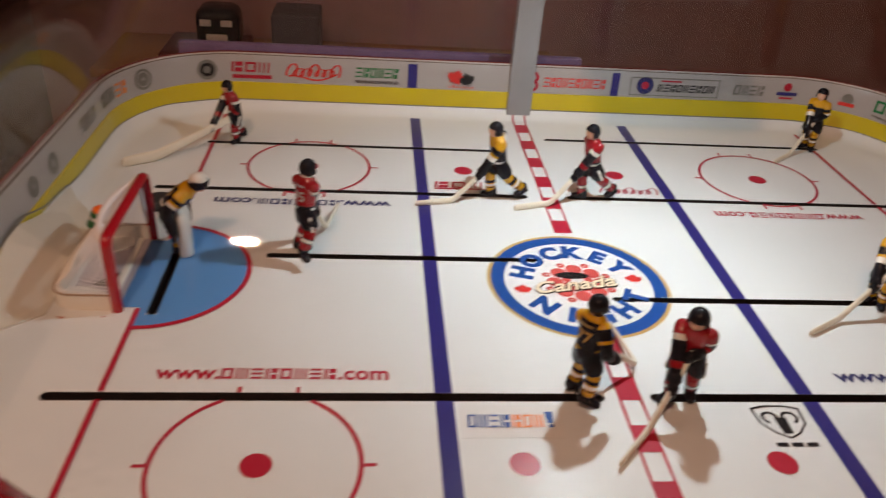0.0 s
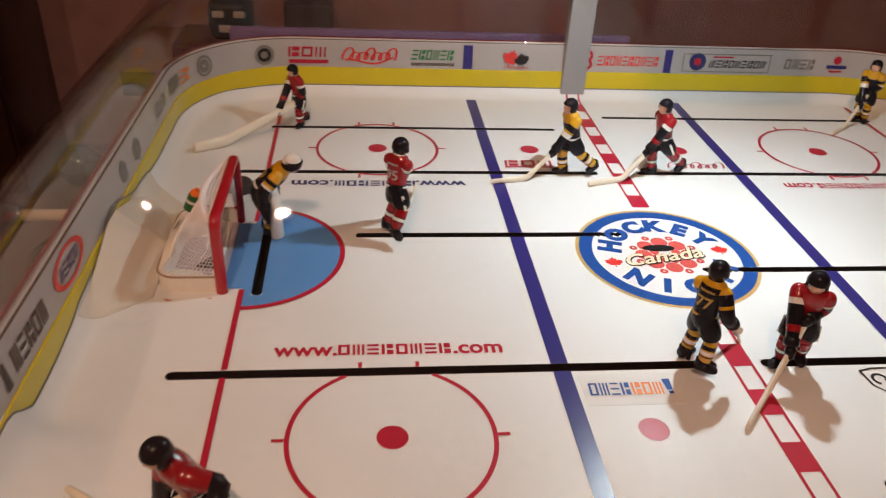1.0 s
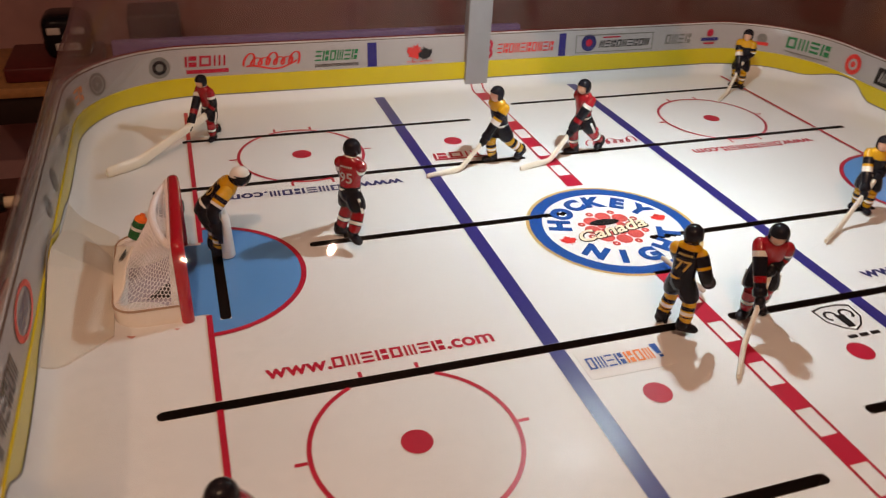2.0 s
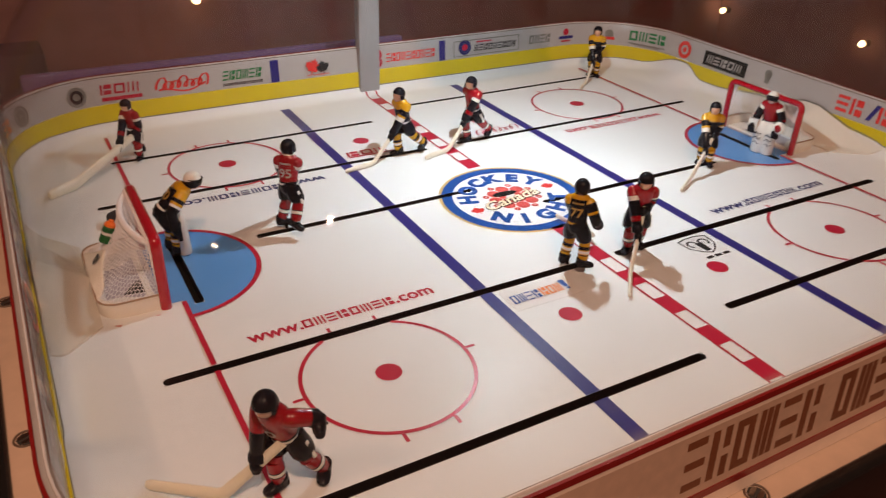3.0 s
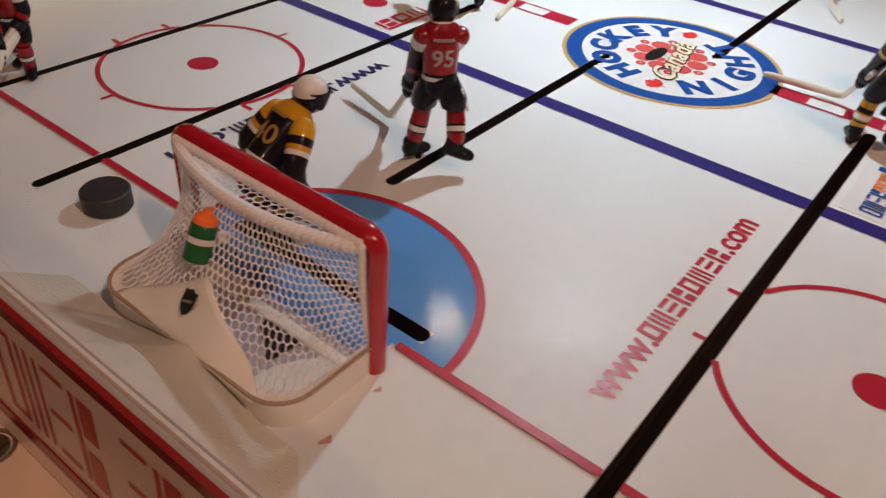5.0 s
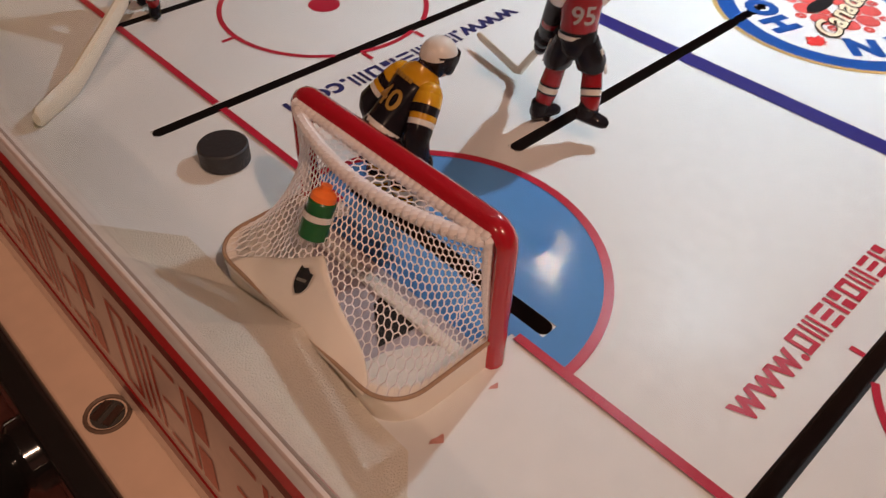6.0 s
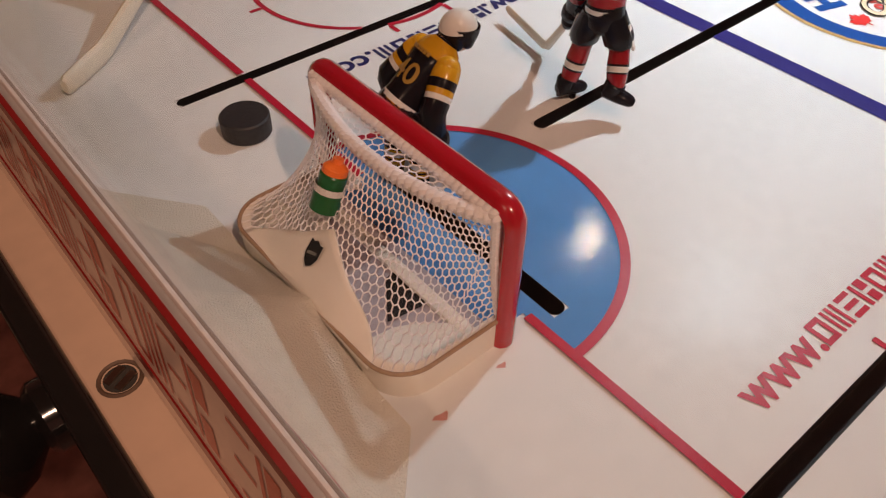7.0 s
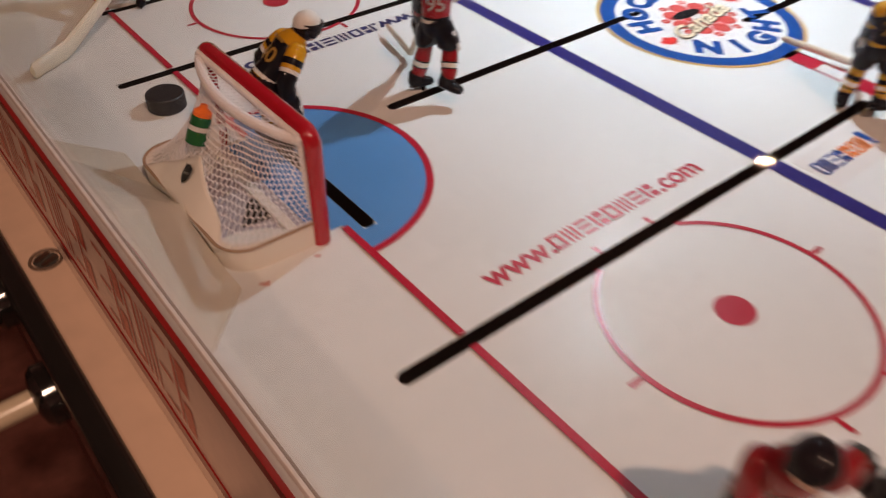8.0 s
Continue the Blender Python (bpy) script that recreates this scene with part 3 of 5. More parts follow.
part("ice_mark", bm, BLACK_INK, sheet, "black shield mark with curled horns")

# worn patches by the goal
SCUFF = material("scuff_pink", (0.52, 0.25, 0.22), 0.5, vary=0.3, grain=900)
for cx, cy, s in ((-0.4005, -0.0655, 0.004), (-0.432, -0.0685, 0.006)):
    bm = bmesh.new()
    lay_shape(bm, [(cx + s * (1 + 0.4 * math.sin(i * 2.1)) * math.cos(i * 0.7) * 0.5, cy + s * (0.7 + 0.3 * math.cos(i * 1.7)) * math.sin(i * 0.7) * 0.4) for i in range(9)], 0)
    part("paint_scuff", bm, SCUFF, sheet, "pinkish paint scuffs beside the net")

# ---- boards round the ice ----
def wall_point(s, out=0.0):
    """A place on the inner face of the boards: s metres from the middle of the far side, towards -x and on round; out: beyond the face."""
    L1, arc, L2 = XW - CORNER, CORNER * math.pi / 2, 2 * (YH - CORNER)
    total = 4 * L1 + 4 * arc + 2 * L2
    s = s % total
    r = CORNER + out
    spans = [(L1, "f"), (arc, 0), (L2, "l"), (arc, 1), (2 * L1, "n"), (arc, 2), (L2, "r"), (arc, 3), (L1, "g")]
    for length, kind in spans:
        if s <= length + 1e-9:
            break
        s -= length
    if kind == "f":
        return (-s, YF + out)
    if kind == "g":
        return (L1 - s, YF + out)
    if kind == "l":
        return (-XW - out, YF - CORNER - s)
    if kind == "r":
        return (XW + out, YN + CORNER + s)
    if kind == "n":
        return (-L1 + s, YN - out)
    c = [(-L1, YF - CORNER), (-L1, YN + CORNER), (L1, YN + CORNER), (L1, YF - CORNER)][kind]
    a = math.pi / 2 * (kind + 1) + s / CORNER
    return (c[0] + r * math.cos(a), c[1] + r * math.sin(a))


ROUND = 4 * (XW - CORNER) + 2 * math.pi * CORNER + 4 * (YH - CORNER)
STOPS = [0.0]
for length, n in ((XW - CORNER, 1), (CORNER * math.pi / 2, 18), (2 * (YH - CORNER), 1), (CORNER * math.pi / 2, 18), (2 * (XW - CORNER), 2), (CORNER * math.pi / 2, 18), (2 * (YH - CORNER), 1), (CORNER * math.pi / 2, 18), (XW - CORNER, 1)):
    STOPS += [STOPS[-1] + length * (i + 1) / n for i in range(n)]
STOPS = STOPS[:-1]


def sweep(bm, profile, mi=0, closed=True):
    """Takes a profile of (out, z) round the whole rink."""
    rows = [[bm.verts.new((*wall_point(s, o), z)) for o, z in profile] for s in STOPS]
    n, k = len(rows), len(profile)
    for i in range(n):
        for j in range(k if closed else k - 1):
            bm.faces.new((rows[i][j], rows[i][(j + 1) % k], rows[(i + 1) % n][(j + 1) % k], rows[(i + 1) % n][j])).material_index = mi


BOARD_TOP, KICK_TOP, DECK_Z = 0.0695, 0.0355, -0.007
# the boards lean out a little above the kick strip
TOP_OUT = 0.0033


def inner_out(z):
    return TOP_OUT * max(0.0, z - KICK_TOP) / (BOARD_TOP - KICK_TOP)


bm = bmesh.new()
sweep(bm, [(0, -0.01), (0.0145, DECK_Z), (0.0105, BOARD_TOP - 0.001), (0.0095, BOARD_TOP), (0.0040, BOARD_TOP), (TOP_OUT, BOARD_TOP - 0.001), (0, KICK_TOP)])
boards = part("board_wall", bm, BOARD, table, "white rink boards covered with sponsor prints")
bm = bmesh.new()
sweep(bm, [(0.0, -0.008), (-0.0016, -0.008), (-0.0016, KICK_TOP - 0.0006), (-0.001, KICK_TOP), (0.0, KICK_TOP)])
part("kick_strip", bm, KICK, boards, "yellow kick strip along the ice")
# shape of the ramp behind each goal
RAMP_X0, RAMP_X1 = 0.4435, XW - 0.0030


def ramp_start(y):
    """Where the ramp meets the sloping back of the net."""
    return RAMP_X0 - 0.0040 * max(0.0, 1 - abs(y) / 0.040)


RIDGE_Y = 0.006


def hump_z(x, y):
    """A moulded gable behind the net: its ridge climbs to the boards, its flanks fall to the ice."""
    a = max(0.0, (abs(x) - RAMP_X0) / (RAMP_X1 - RAMP_X0))
    ridge = 0.0165 + 0.0235 * a
    fall = 0.31 * max(0.0, abs(y - math.copysign(RIDGE_Y, -x)) - 0.012 * a)
    return max(ice_z(x, y) + 0.0018, ridge - fall)


# dark seam where the ice meets the kick strip
bm = bmesh.new()
fine = sorted(set(STOPS + [ROUND * i / 320 for i in range(320)]))
seam = []
for s in fine:
    p = wall_point(s, -0.0017)
    z = hump_z(*p) if abs(p[0]) > XW - 0.003 and abs(p[1]) < 0.115 else ice_z(*p)
    seam.append([bm.verts.new((*wall_point(s, o), z + dz)) for o, dz in ((-0.0012, -0.001), (-0.0021, -0.0006), (-0.0021, 0.0008), (-0.0012, 0.0010))])
for i in range(len(fine)):
    p, q = seam[i], seam[(i + 1) % len(fine)]
    for k in range(3):
        bm.faces.new((p[k], p[k + 1], q[k + 1], q[k]))
bmesh.ops.recalc_face_normals(bm, faces=bm.faces[:])
part("seam", bm, GREY_INK, boards, "thin dark seam below the kick strip")
# outer face: red bands with block lettering between
bm = bmesh.new()
sweep(bm, [(0.0130, -0.006), (0.0150, -0.006), (0.0112, BOARD_TOP - 0.003), (0.0095, BOARD_TOP - 0.003)])
panel = part("outer_panel", bm, PRINT_PANEL, boards, "cream outer panel behind glossy film")
def face_out(z):
    """How far the sloping outer panel stands out at a height."""
    return 0.0112 + 0.0038 * (BOARD_TOP - 0.003 - z) / (BOARD_TOP + 0.003)


for z0, z1, lip in ((BOARD_TOP - 0.0026, BOARD_TOP + 0.0020, 0.0096), (0.0065, 0.0125, None)):
    bm = bmesh.new()
    o0, o1 = face_out(z0), face_out(z1)
    sweep(bm, [(o0 - 0.001, z0), (o0 + 0.0007, z0), (o1 + 0.0007, z1), (lip or o1 - 0.001, z1)])
    part("red_band", bm, CAP_RED, panel, "red band along the outer panel")


def wall_quad(bm, out):
    def put(pts, ink):
        f = bm.faces.new([bm.verts.new((*wall_point(s, out + inner_out(z)), z)) for s, z in pts])
        f.material_index = ink
    return put


def outer_word(start, letters, pitch, way, ink, label, thin=0.16):
    """Block letters on the sloping outer panel, drawn as plain strokes."""
    bm = bmesh.new()

    def q(pts):
        bm.faces.new([bm.verts.new((*wall_point(s, face_out(z) + 0.00025), z)) for s, z in pts])

    s = start
    z0, z1 = 0.0190, 0.0580
    for gap in letters:
        block_word(lambda pts, ink: q([(s + way * u, z) for u, z in pts]), 0, z0, pitch * gap, z1 - z0, gap, 0, 0.0, thin)
        s += way * pitch * (gap + 0.7)
    tagged(part("block_lettering", bm, ink, panel, label, smooth=False), kind="stuff")


L_START = (XW - CORNER) + CORNER * math.pi / 2
outer_word(L_START + 0.118, (8, 4, 6), 0.0150, 1, PRINT_RED, "red block shapes on the outer panel")
N_START = L_START + 2 * (YH - CORNER) + CORNER * math.pi / 2
bm = bmesh.new()
for i in range(24):
    s0, s1 = N_START + 0.02 + 0.68 * i / 24, N_START + 0.02 + 0.68 * (i + 1) / 24
    bm.faces.new([bm.verts.new((*wall_point(s, face_out(z) + 0.00015), z)) for s, z in ((s0, 0.0075), (s1, 0.0075), (s1, 0.0630), (s0, 0.0630))])
part("tan_panel", bm, NEAR_PANEL, panel, "dark tan print on the near panel", smooth=False)
outer_word(N_START + 0.19, (6, 8), 0.0208, 1, PRINT_BROWN, "dark brown block shapes on the tan panel", 0.30)

# sponsor prints on the inner face
PRINTS = [BLACK_INK, RED_INK, GREEN_INK, BLUE_INK, GREY_INK, BOARD, ORANGE_INK, LOGO_RED, NAVY_INK]


def board_print(label, draw):
    bm = bmesh.new()
    draw(bm, lambda pts, ink: wall_quad(bm, -0.0007)(pts, ink))
    part("sponsor_print", bm, PRINTS, boards, label, smooth=False)


def disc(q, s, z, r, ink, n=20, inner=0.0):
    for i in range(n):
        a, b = math.tau * i / n, math.tau * (i + 1) / n
        q([(s + inner * math.cos(a), z + inner * math.sin(a)), (s + r * math.cos(a), z + r * math.sin(a)), (s + r * math.cos(b), z + r * math.sin(b)), (s + inner * math.cos(b), z + inner * math.sin(b))], ink)


def flip(q, s0):
    """Lets a print run from left to right as seen from the ice."""
    return lambda pts, ink: q([(s0 - u, z) for u, z in pts], ink)


board_print("dark round seal with a ring", lambda bm, q: (disc(q, 0.400, 0.051, 0.0125, 4), disc(lambda p, i: wall_quad(bm, -0.0009)(p, i), 0.400, 0.051, 0.0085, 0, inner=0.0045)))
board_print("red block mark over a red bar", lambda bm, q: (block_word(flip(q, 0.371), 0, 0.048, 0.05, 0.0125, 3, 1, 0.1), q([(0.37, 0.040), (0.321, 0.040), (0.321, 0.0445), (0.37, 0.0445)], 1)))


def script_print(bm, q):
    script_mark(flip(q, 0.305), 0.003, 0.0455, 0.064, 0.0150, 7, 7, 0.0028)
    for i in range(14):
        a = 0.300 - 0.062 * i / 14
        f = lambda t: 0.040 + 0.004 * math.sin(t * 90) + 0.10 * (0.30 - t)
        q([(a, f(a)), (a - 0.0045, f(a - 0.0045)), (a - 0.0045, f(a - 0.0045) + 0.0022), (a, f(a) + 0.0022)], 7)


board_print("red script word mark with a sweeping underline", script_print)
board_print("green word mark over a black small line", lambda bm, q: (block_word(flip(q, 0.216), 0, 0.047, 0.055, 0.0125, 6, 2, 0.2), block_word(flip(q, 0.216), 0, 0.0395, 0.056, 0.0035, 16, 0, 0.1)))
board_print("blue bar on the boards at the zone line", lambda bm, q: q([(0.1485, KICK_TOP + 0.001), (0.1365, KICK_TOP + 0.001), (0.1365, 0.0665), (0.1485, 0.0665)], 3))
board_print("blue bar on the boards at the zone line", lambda bm, q: q([(-0.1200, KICK_TOP + 0.001), (-0.1305, KICK_TOP + 0.001), (-0.1305, 0.0665), (-0.1200, 0.0665)], 3))


def leaf_print(bm, q):
    for turn, dx, ink in ((18, 0.006, 7), (-14, -0.008, 0)):
        pts = leaf_outline(0.080 + dx, 0.0515 - (0.002 if ink == 0 else 0), 0.0125 if ink == 7 else 0.0105, turn)
        c = (sum(p[0] for p in pts) / len(pts), sum(p[1] for p in pts) / len(pts))
        off = -0.0007 if ink == 7 else -0.0009
        for a, b in zip(pts, pts[1:] + pts[:1]):
            f = bm.faces.new([bm.verts.new((*wall_point(s, off), z)) for s, z in (c, a, b)])
            f.material_index = ink
    block_word(flip(q, 0.096), 0, 0.0385, 0.034, 0.002, 12, 7, 0)


board_print("red and black maple leaf over a small line", leaf_print)


def curl_print(bm, q):
    disc(q, -0.015, 0.0565, 0.0078, 1, inner=0.004)
    disc(q, -0.015, 0.0455, 0.0078, 1, inner=0.004)
    block_word(flip(q, -0.029), 0, 0.0445, 0.084, 0.0125, 10, 7, 0.08)


board_print("red curled mark and red word mark", curl_print)


def frame_print(bm, q):
    for u0, u1, z0, z1 in ((-0.146, -0.267, 0.0385, 0.0398), (-0.149, -0.269, 0.0615, 0.0628), (-0.1455, -0.147, 0.0385, 0.0628), (-0.2665, -0.268, 0.0385, 0.0628)):
        q([(u0, z0), (u1, z0), (u1, z1), (u0, z1)], 4)
    disc(q, -0.166, 0.052, 0.0115, 8, inner=0.005)
    disc(q, -0.166, 0.052, 0.005, 1)
    block_word(flip(q, -0.182), 0, 0.0445, 0.080, 0.010, 9, 0, 0.25)
    q([(-0.187, 0.0575), (-0.215, 0.0575), (-0.215, 0.0595), (-0.187, 0.0595)], 1)


board_print("outlined panel with a round eye mark and black word mark", frame_print)
board_print("grey serif word mark", lambda bm, q: block_word(flip(q, -0.288), 0, 0.0445, 0.044, 0.0135, 4, 4, 0.12))
board_print("small red and blue shop mark", lambda bm, q: (disc(q, -0.363, 0.0575, 0.0055, 1), q([(-0.349, 0.0465), (-0.377, 0.0465), (-0.377, 0.051), (-0.349, 0.051)], 3), q([(-0.354, 0.0415), (-0.372, 0.0415), (-0.372, 0.044), (-0.354, 0.044)], 1)))
board_print("small dark emblem", lambda bm, q: (disc(q, -0.440, 0.0535, 0.007, 4), q([(-0.430, 0.044), (-0.450, 0.044), (-0.450, 0.0485), (-0.430, 0.0485)], 7)))
board_print("green block word mark with an underline", lambda bm, q: (block_word(flip(q, -0.474), 0, 0.0465, 0.066, 0.0155, 4, 2, 0.0), q([(-0.474, 0.041), (-0.539, 0.041), (-0.539, 0.0428), (-0.474, 0.0428)], 4)))
board_print("red round restaurant mark", lambda bm, q: (disc(q, -0.580, 0.0515, 0.0135, 7), disc(lambda p, i: wall_quad(bm, -0.0009)(p, i), -0.580, 0.0515, 0.0075, 5, inner=0.004)))
board_print("black panel with a pale word mark", lambda bm, q: (q([(-0.622, 0.040), (-0.706, 0.040), (-0.706, 0.0615), (-0.622, 0.0615)], 0), block_word(flip(lambda p, i: wall_quad(bm, -0.0009)(p, i), -0.628), 0, 0.0445, 0.07, 0.012, 5, 5, 0.15)))
board_print("small dark crest", lambda bm, q: (disc(q, -0.745, 0.057, 0.0065, 4), q([(-0.741, 0.044), (-0.749, 0.044), (-0.749, 0.056), (-0.741, 0.056)], 4)))
board_print("red and blue word mark", lambda bm, q: (block_word(flip(q, -0.860), 0, 0.042, 0.042, 0.021, 2, 7, 0), q([(-0.905, 0.042), (-0.911, 0.042), (-0.921, 0.064), (-0.915, 0.064)], 3), block_word(flip(q, -0.920), 0, 0.042, 0.066, 0.021, 3, 7, 0)))
board_print("grey round seal in the corner", lambda bm, q: (disc(q, 0.482, 0.0525, 0.0125, 4, inner=0.0095), disc(q, 0.482, 0.0525, 0.008, 4, inner=0.002)))
board_print("grey and orange word mark", lambda bm, q: (block_word(flip(q, 0.566), 0, 0.045, 0.034, 0.015, 3, 4, 0.1), block_word(flip(q, 0.530), 0, 0.045, 0.022, 0.015, 2, 6, 0.1)))
board_print("grey word mark", lambda bm, q: block_word(flip(q, 0.640), 0, 0.045, 0.05, 0.014, 6, 4, 0.2))
board_print("dark oval mark", lambda bm, q: disc(q, 0.716, 0.050, 0.0105, 4, inner=0.004))
board_print("dark oval mark", lambda bm, q: disc(q, 0.764, 0.050, 0.0095, 4, inner=0.003))


def oval_print(bm, q):
    n = 28
    for i in range(n):
        a, b = math.tau * i / n, math.tau * (i + 1) / n
        q([(0.915 + r * 2.3 * math.cos(t), 0.053 + r * math.sin(t)) for t, r in ((a, 0.0105), (b, 0.0105), (b, 0.0135), (a, 0.0135))], 7)
    block_word(flip(q, 0.935), 0, 0.048, 0.040, 0.010, 5, 8, 0.2)


board_print("red oval ring round a dark blue word mark", oval_print)
board_print("dark block word mark", lambda bm, q: (block_word(flip(q, 1.022), 0, 0.043, 0.058, 0.016, 5, 0, 0.0), q([(1.030, 0.041), (1.038, 0.041), (1.036, 0.060), (1.032, 0.060)], 0)))

# ---- deck, trim and cabinet ----
DX, DY = 0.5212, (YN - 0.0325, YF + 0.0425)
bm = bmesh.new()
rows = [[bm.verts.new((*wall_point(s, 0.0120), z)) for z in (DECK_Z, DECK_Z - 0.006)] for s in STOPS]
outer = []
for s in STOPS:
    x, y = wall_point(s, 0.0)
    cx, cy = x / XW, (y - YC) / YH
    k = 1 / max(abs(cx), abs(cy))
    outer.append([bm.verts.new((max(-DX, min(DX, cx * k * DX)), YC + (cy * k) * (DY[1] - DY[0]) / 2 + ((DY[0] + DY[1]) / 2 - YC), z)) for z in (DECK_Z, DECK_Z - 0.02)])
n = len(STOPS)
for i in range(n):
    j = (i + 1) % n
    bm.faces.new((rows[i][0], rows[j][0], outer[j][0], outer[i][0]))
    bm.faces.new((outer[i][0], outer[j][0], outer[j][1], outer[i][1]))
deck = part("deck", bm, DECK, table, "cream painted deck round the boards", smooth=False)
TX, TY0, TY1 = DX + 0.0115, DY[0] - 0.0115, DY[1] + 0.0115
for x0, x1, y0, y1 in ((-TX, -DX + 0.0005, TY0, TY1), (DX - 0.0005, TX, TY0, TY1), (-DX, DX, TY0, DY[0] + 0.0005), (-DX, DX, DY[1] - 0.0005, TY1)):
    part("edge_trim", bevelled_box(x0, x1, y0, y1, -0.075, DECK_Z + 0.003, 0.003, 3), TRIM, table, "black plastic edge trim")
part("cabinet", bevelled_box(-TX + 0.004, TX - 0.004, TY0 + 0.004, TY1 - 0.004, -0.36, -0.0705, 0.006, 2), CABINET, table, "dark red cabinet below the deck")
bm = bmesh.new()
box(bm, -DX + 0.001, DX - 0.001, DY[0] + 0.001, DY[1] - 0.001, -0.0700, -0.034)
part("underframe", bm, TRIM, table, smooth=False)
for sx in (-1, 1):
    for sy in (-1, 1):
        part("leg", bevelled_box(sx * 0.43 - 0.045, sx * 0.43 + 0.045, YC + sy * 0.36 - 0.045, YC + sy * 0.36 + 0.045, -0.90, -0.355, 0.006, 2), TRIM, table, "black square table leg")


def screw(x, y):
    """A slotted screw sunk in a ring."""
    bm = bmesh.new()
    ring = [(0.0066, -0.0040), (0.0071, 0.0008), (0.0080, 0.0014), (0.0087, 0.0002)]
    for i in range(len(ring) - 1):
        for k in range(20):
            a, b = math.tau * k / 20, math.tau * (k + 1) / 20
            bm.faces.new([bm.verts.new((x + r * math.cos(t), y + r * math.sin(t), DECK_Z + z)) for t, (r, z) in ((a, ring[i]), (b, ring[i]), (b, ring[i + 1]), (a, ring[i + 1]))])
    ob = part("screw", bm, GROOVE_WASHER, table, "slotted steel screw in a sunk dark washer")
    bm = bmesh.new()
    loft(bm, [((x, y, DECK_Z - 0.004), 0.0062, 0.0062), ((x, y, DECK_Z + 0.0003), 0.0062, 0.0062)], 0, 20, side=(1, 0, 0))
    part("screw_well", bm, DARK_HOLE, ob, "dark screw well")
    bm = bmesh.new()
    for k in (-1, 1):
        box(bm, -0.0044, 0.0044, k * 0.0028 - 0.0015, k * 0.0028 + 0.0015, DECK_Z + 0.0002, DECK_Z + 0.0011, 0, pose(x, y, 0, 0, 0, 25))
    part("screw_head", bm, STEEL, ob)


for sy in (0.355, 0.200, 0.024, -0.165, -0.34):
    screw(-0.5095, sy)
for sx in (-0.33, -0.10, 0.12, 0.34):
    screw(sx, YN - 0.0215)


def control_rod(y, end):
    """A push rod with a knob, coming out of the end of the cabinet."""
    z = -0.052
    ob = base("control_rod", "cream control rod with a round black knob at the table end", "rod", "control rods")
    s = -1
    bm = bmesh.new()
    loft(bm, [((s * (TX - 0.02), y, z), 0.0065, 0.0065), ((s * (TX + end), y, z), 0.0065, 0.0065)], 0, 16)
    part("rod", bm, ROD, ob)
    bm = bmesh.new()
    loft(bm, [((s * (TX - 0.001), y, z), 0.017, 0.017), ((s * (TX + 0.006), y, z), 0.017, 0.017), ((s * (TX + 0.009), y, z), 0.0145, 0.0145), ((s * (TX + 0.011), y, z), 0.009, 0.009)], 0, 24)
    part("bushing", bm, KNOB, ob, "black round bushing")
    bm = bmesh.new()
    x = s * (TX + end)
    loft(bm, [((x - s * 0.012, y, z), 0.010, 0.010), ((x, y, z), 0.0125, 0.0125), ((x + s * 0.008, y, z), 0.021, 0.021), ((x + s * 0.020, y, z), 0.0265, 0.0265), ((x + s * 0.034, y, z), 0.0245, 0.0245), ((x + s * 0.044, y, z), 0.015, 0.015), ((x + s * 0.047, y, z), 0.004, 0.004)], 0, 24)
    part("knob", bm, KNOB, ob, "glossy black ball knob")


for y, end in ((0.279, 0.05), (0.161, 0.11), (0.064, 0.010), (-0.020, 0.10), (-0.157, 0.05), (-0.317, 0.12)):
    control_rod(y, end)

# ---- ramp behind each goal ----
for sx in (-1, 1):
    bm = bmesh.new()
    nx, ny = 20, 60
    g = {}
    for i in range(nx + 1):
        for j in range(ny + 1):
            y = math.copysign(RIDGE_Y, -sx) + (-1 + 2 * j / ny) * (0.072 + 0.044 * i / nx)
            x0 = ramp_start(y)
            x = x0 + (RAMP_X1 - x0) * i / nx
            g[i, j] = bm.verts.new((sx * x, y, hump_z(x, y)))
    for i in range(nx):
        for j in range(ny):
            bm.faces.new((g[i, j], g[i + 1, j], g[i + 1, j + 1], g[i, j + 1]))
    rim = [g[0, j] for j in range(ny + 1)] + [g[i, ny] for i in range(1, nx + 1)] + [g[nx, j] for j in range(ny - 1, -1, -1)] + [g[i, 0] for i in range(nx - 1, 0, -1)]
    low = [bm.verts.new((v.co.x, v.co.y, -0.001)) for v in rim]
    for k in range(len(rim)):
        m = (k + 1) % len(rim)
        bm.faces.new((rim[k], rim[m], low[m], low[k]))
    bmesh.ops.recalc_face_normals(bm, faces=bm.faces[:])
    part("goal_ramp", bm, RAMP, table, "textured ivory ramp behind the net", smooth=False)

# ---- dome and overhead light ----
bm = bmesh.new()
PROFILE = []
for i in range(25):
    a = radians(10 + 80 * i / 24)
    PROFILE.append((0.0066 - 0.30 * (math.cos(radians(10)) - math.cos(a)), BOARD_TOP + 0.0003 + 0.31 * (math.sin(a) - math.sin(radians(10)))))


def dome_ring(out, z):
    hx, hy, r = XW + out, YH + out, max(CORNER + out * 0.35, 0.05)
    ring = []
    for s in STOPS:
        x, y = wall_point(s, 0.0)
        y -= YC
        # keep the angle, move on to the smaller rounded plan
        L1, L2 = XW - CORNER, YH - CORNER
        cx, cy = max(-L1, min(L1, x)), max(-L2, min(L2, y))
        ux, uy = (x - cx) / CORNER, (y - cy) / CORNER
        ring.append(bm.verts.new((cx * (hx - r) / L1 + ux * r, YC + cy * (hy - r) / L2 + uy * r, z)))
    return ring


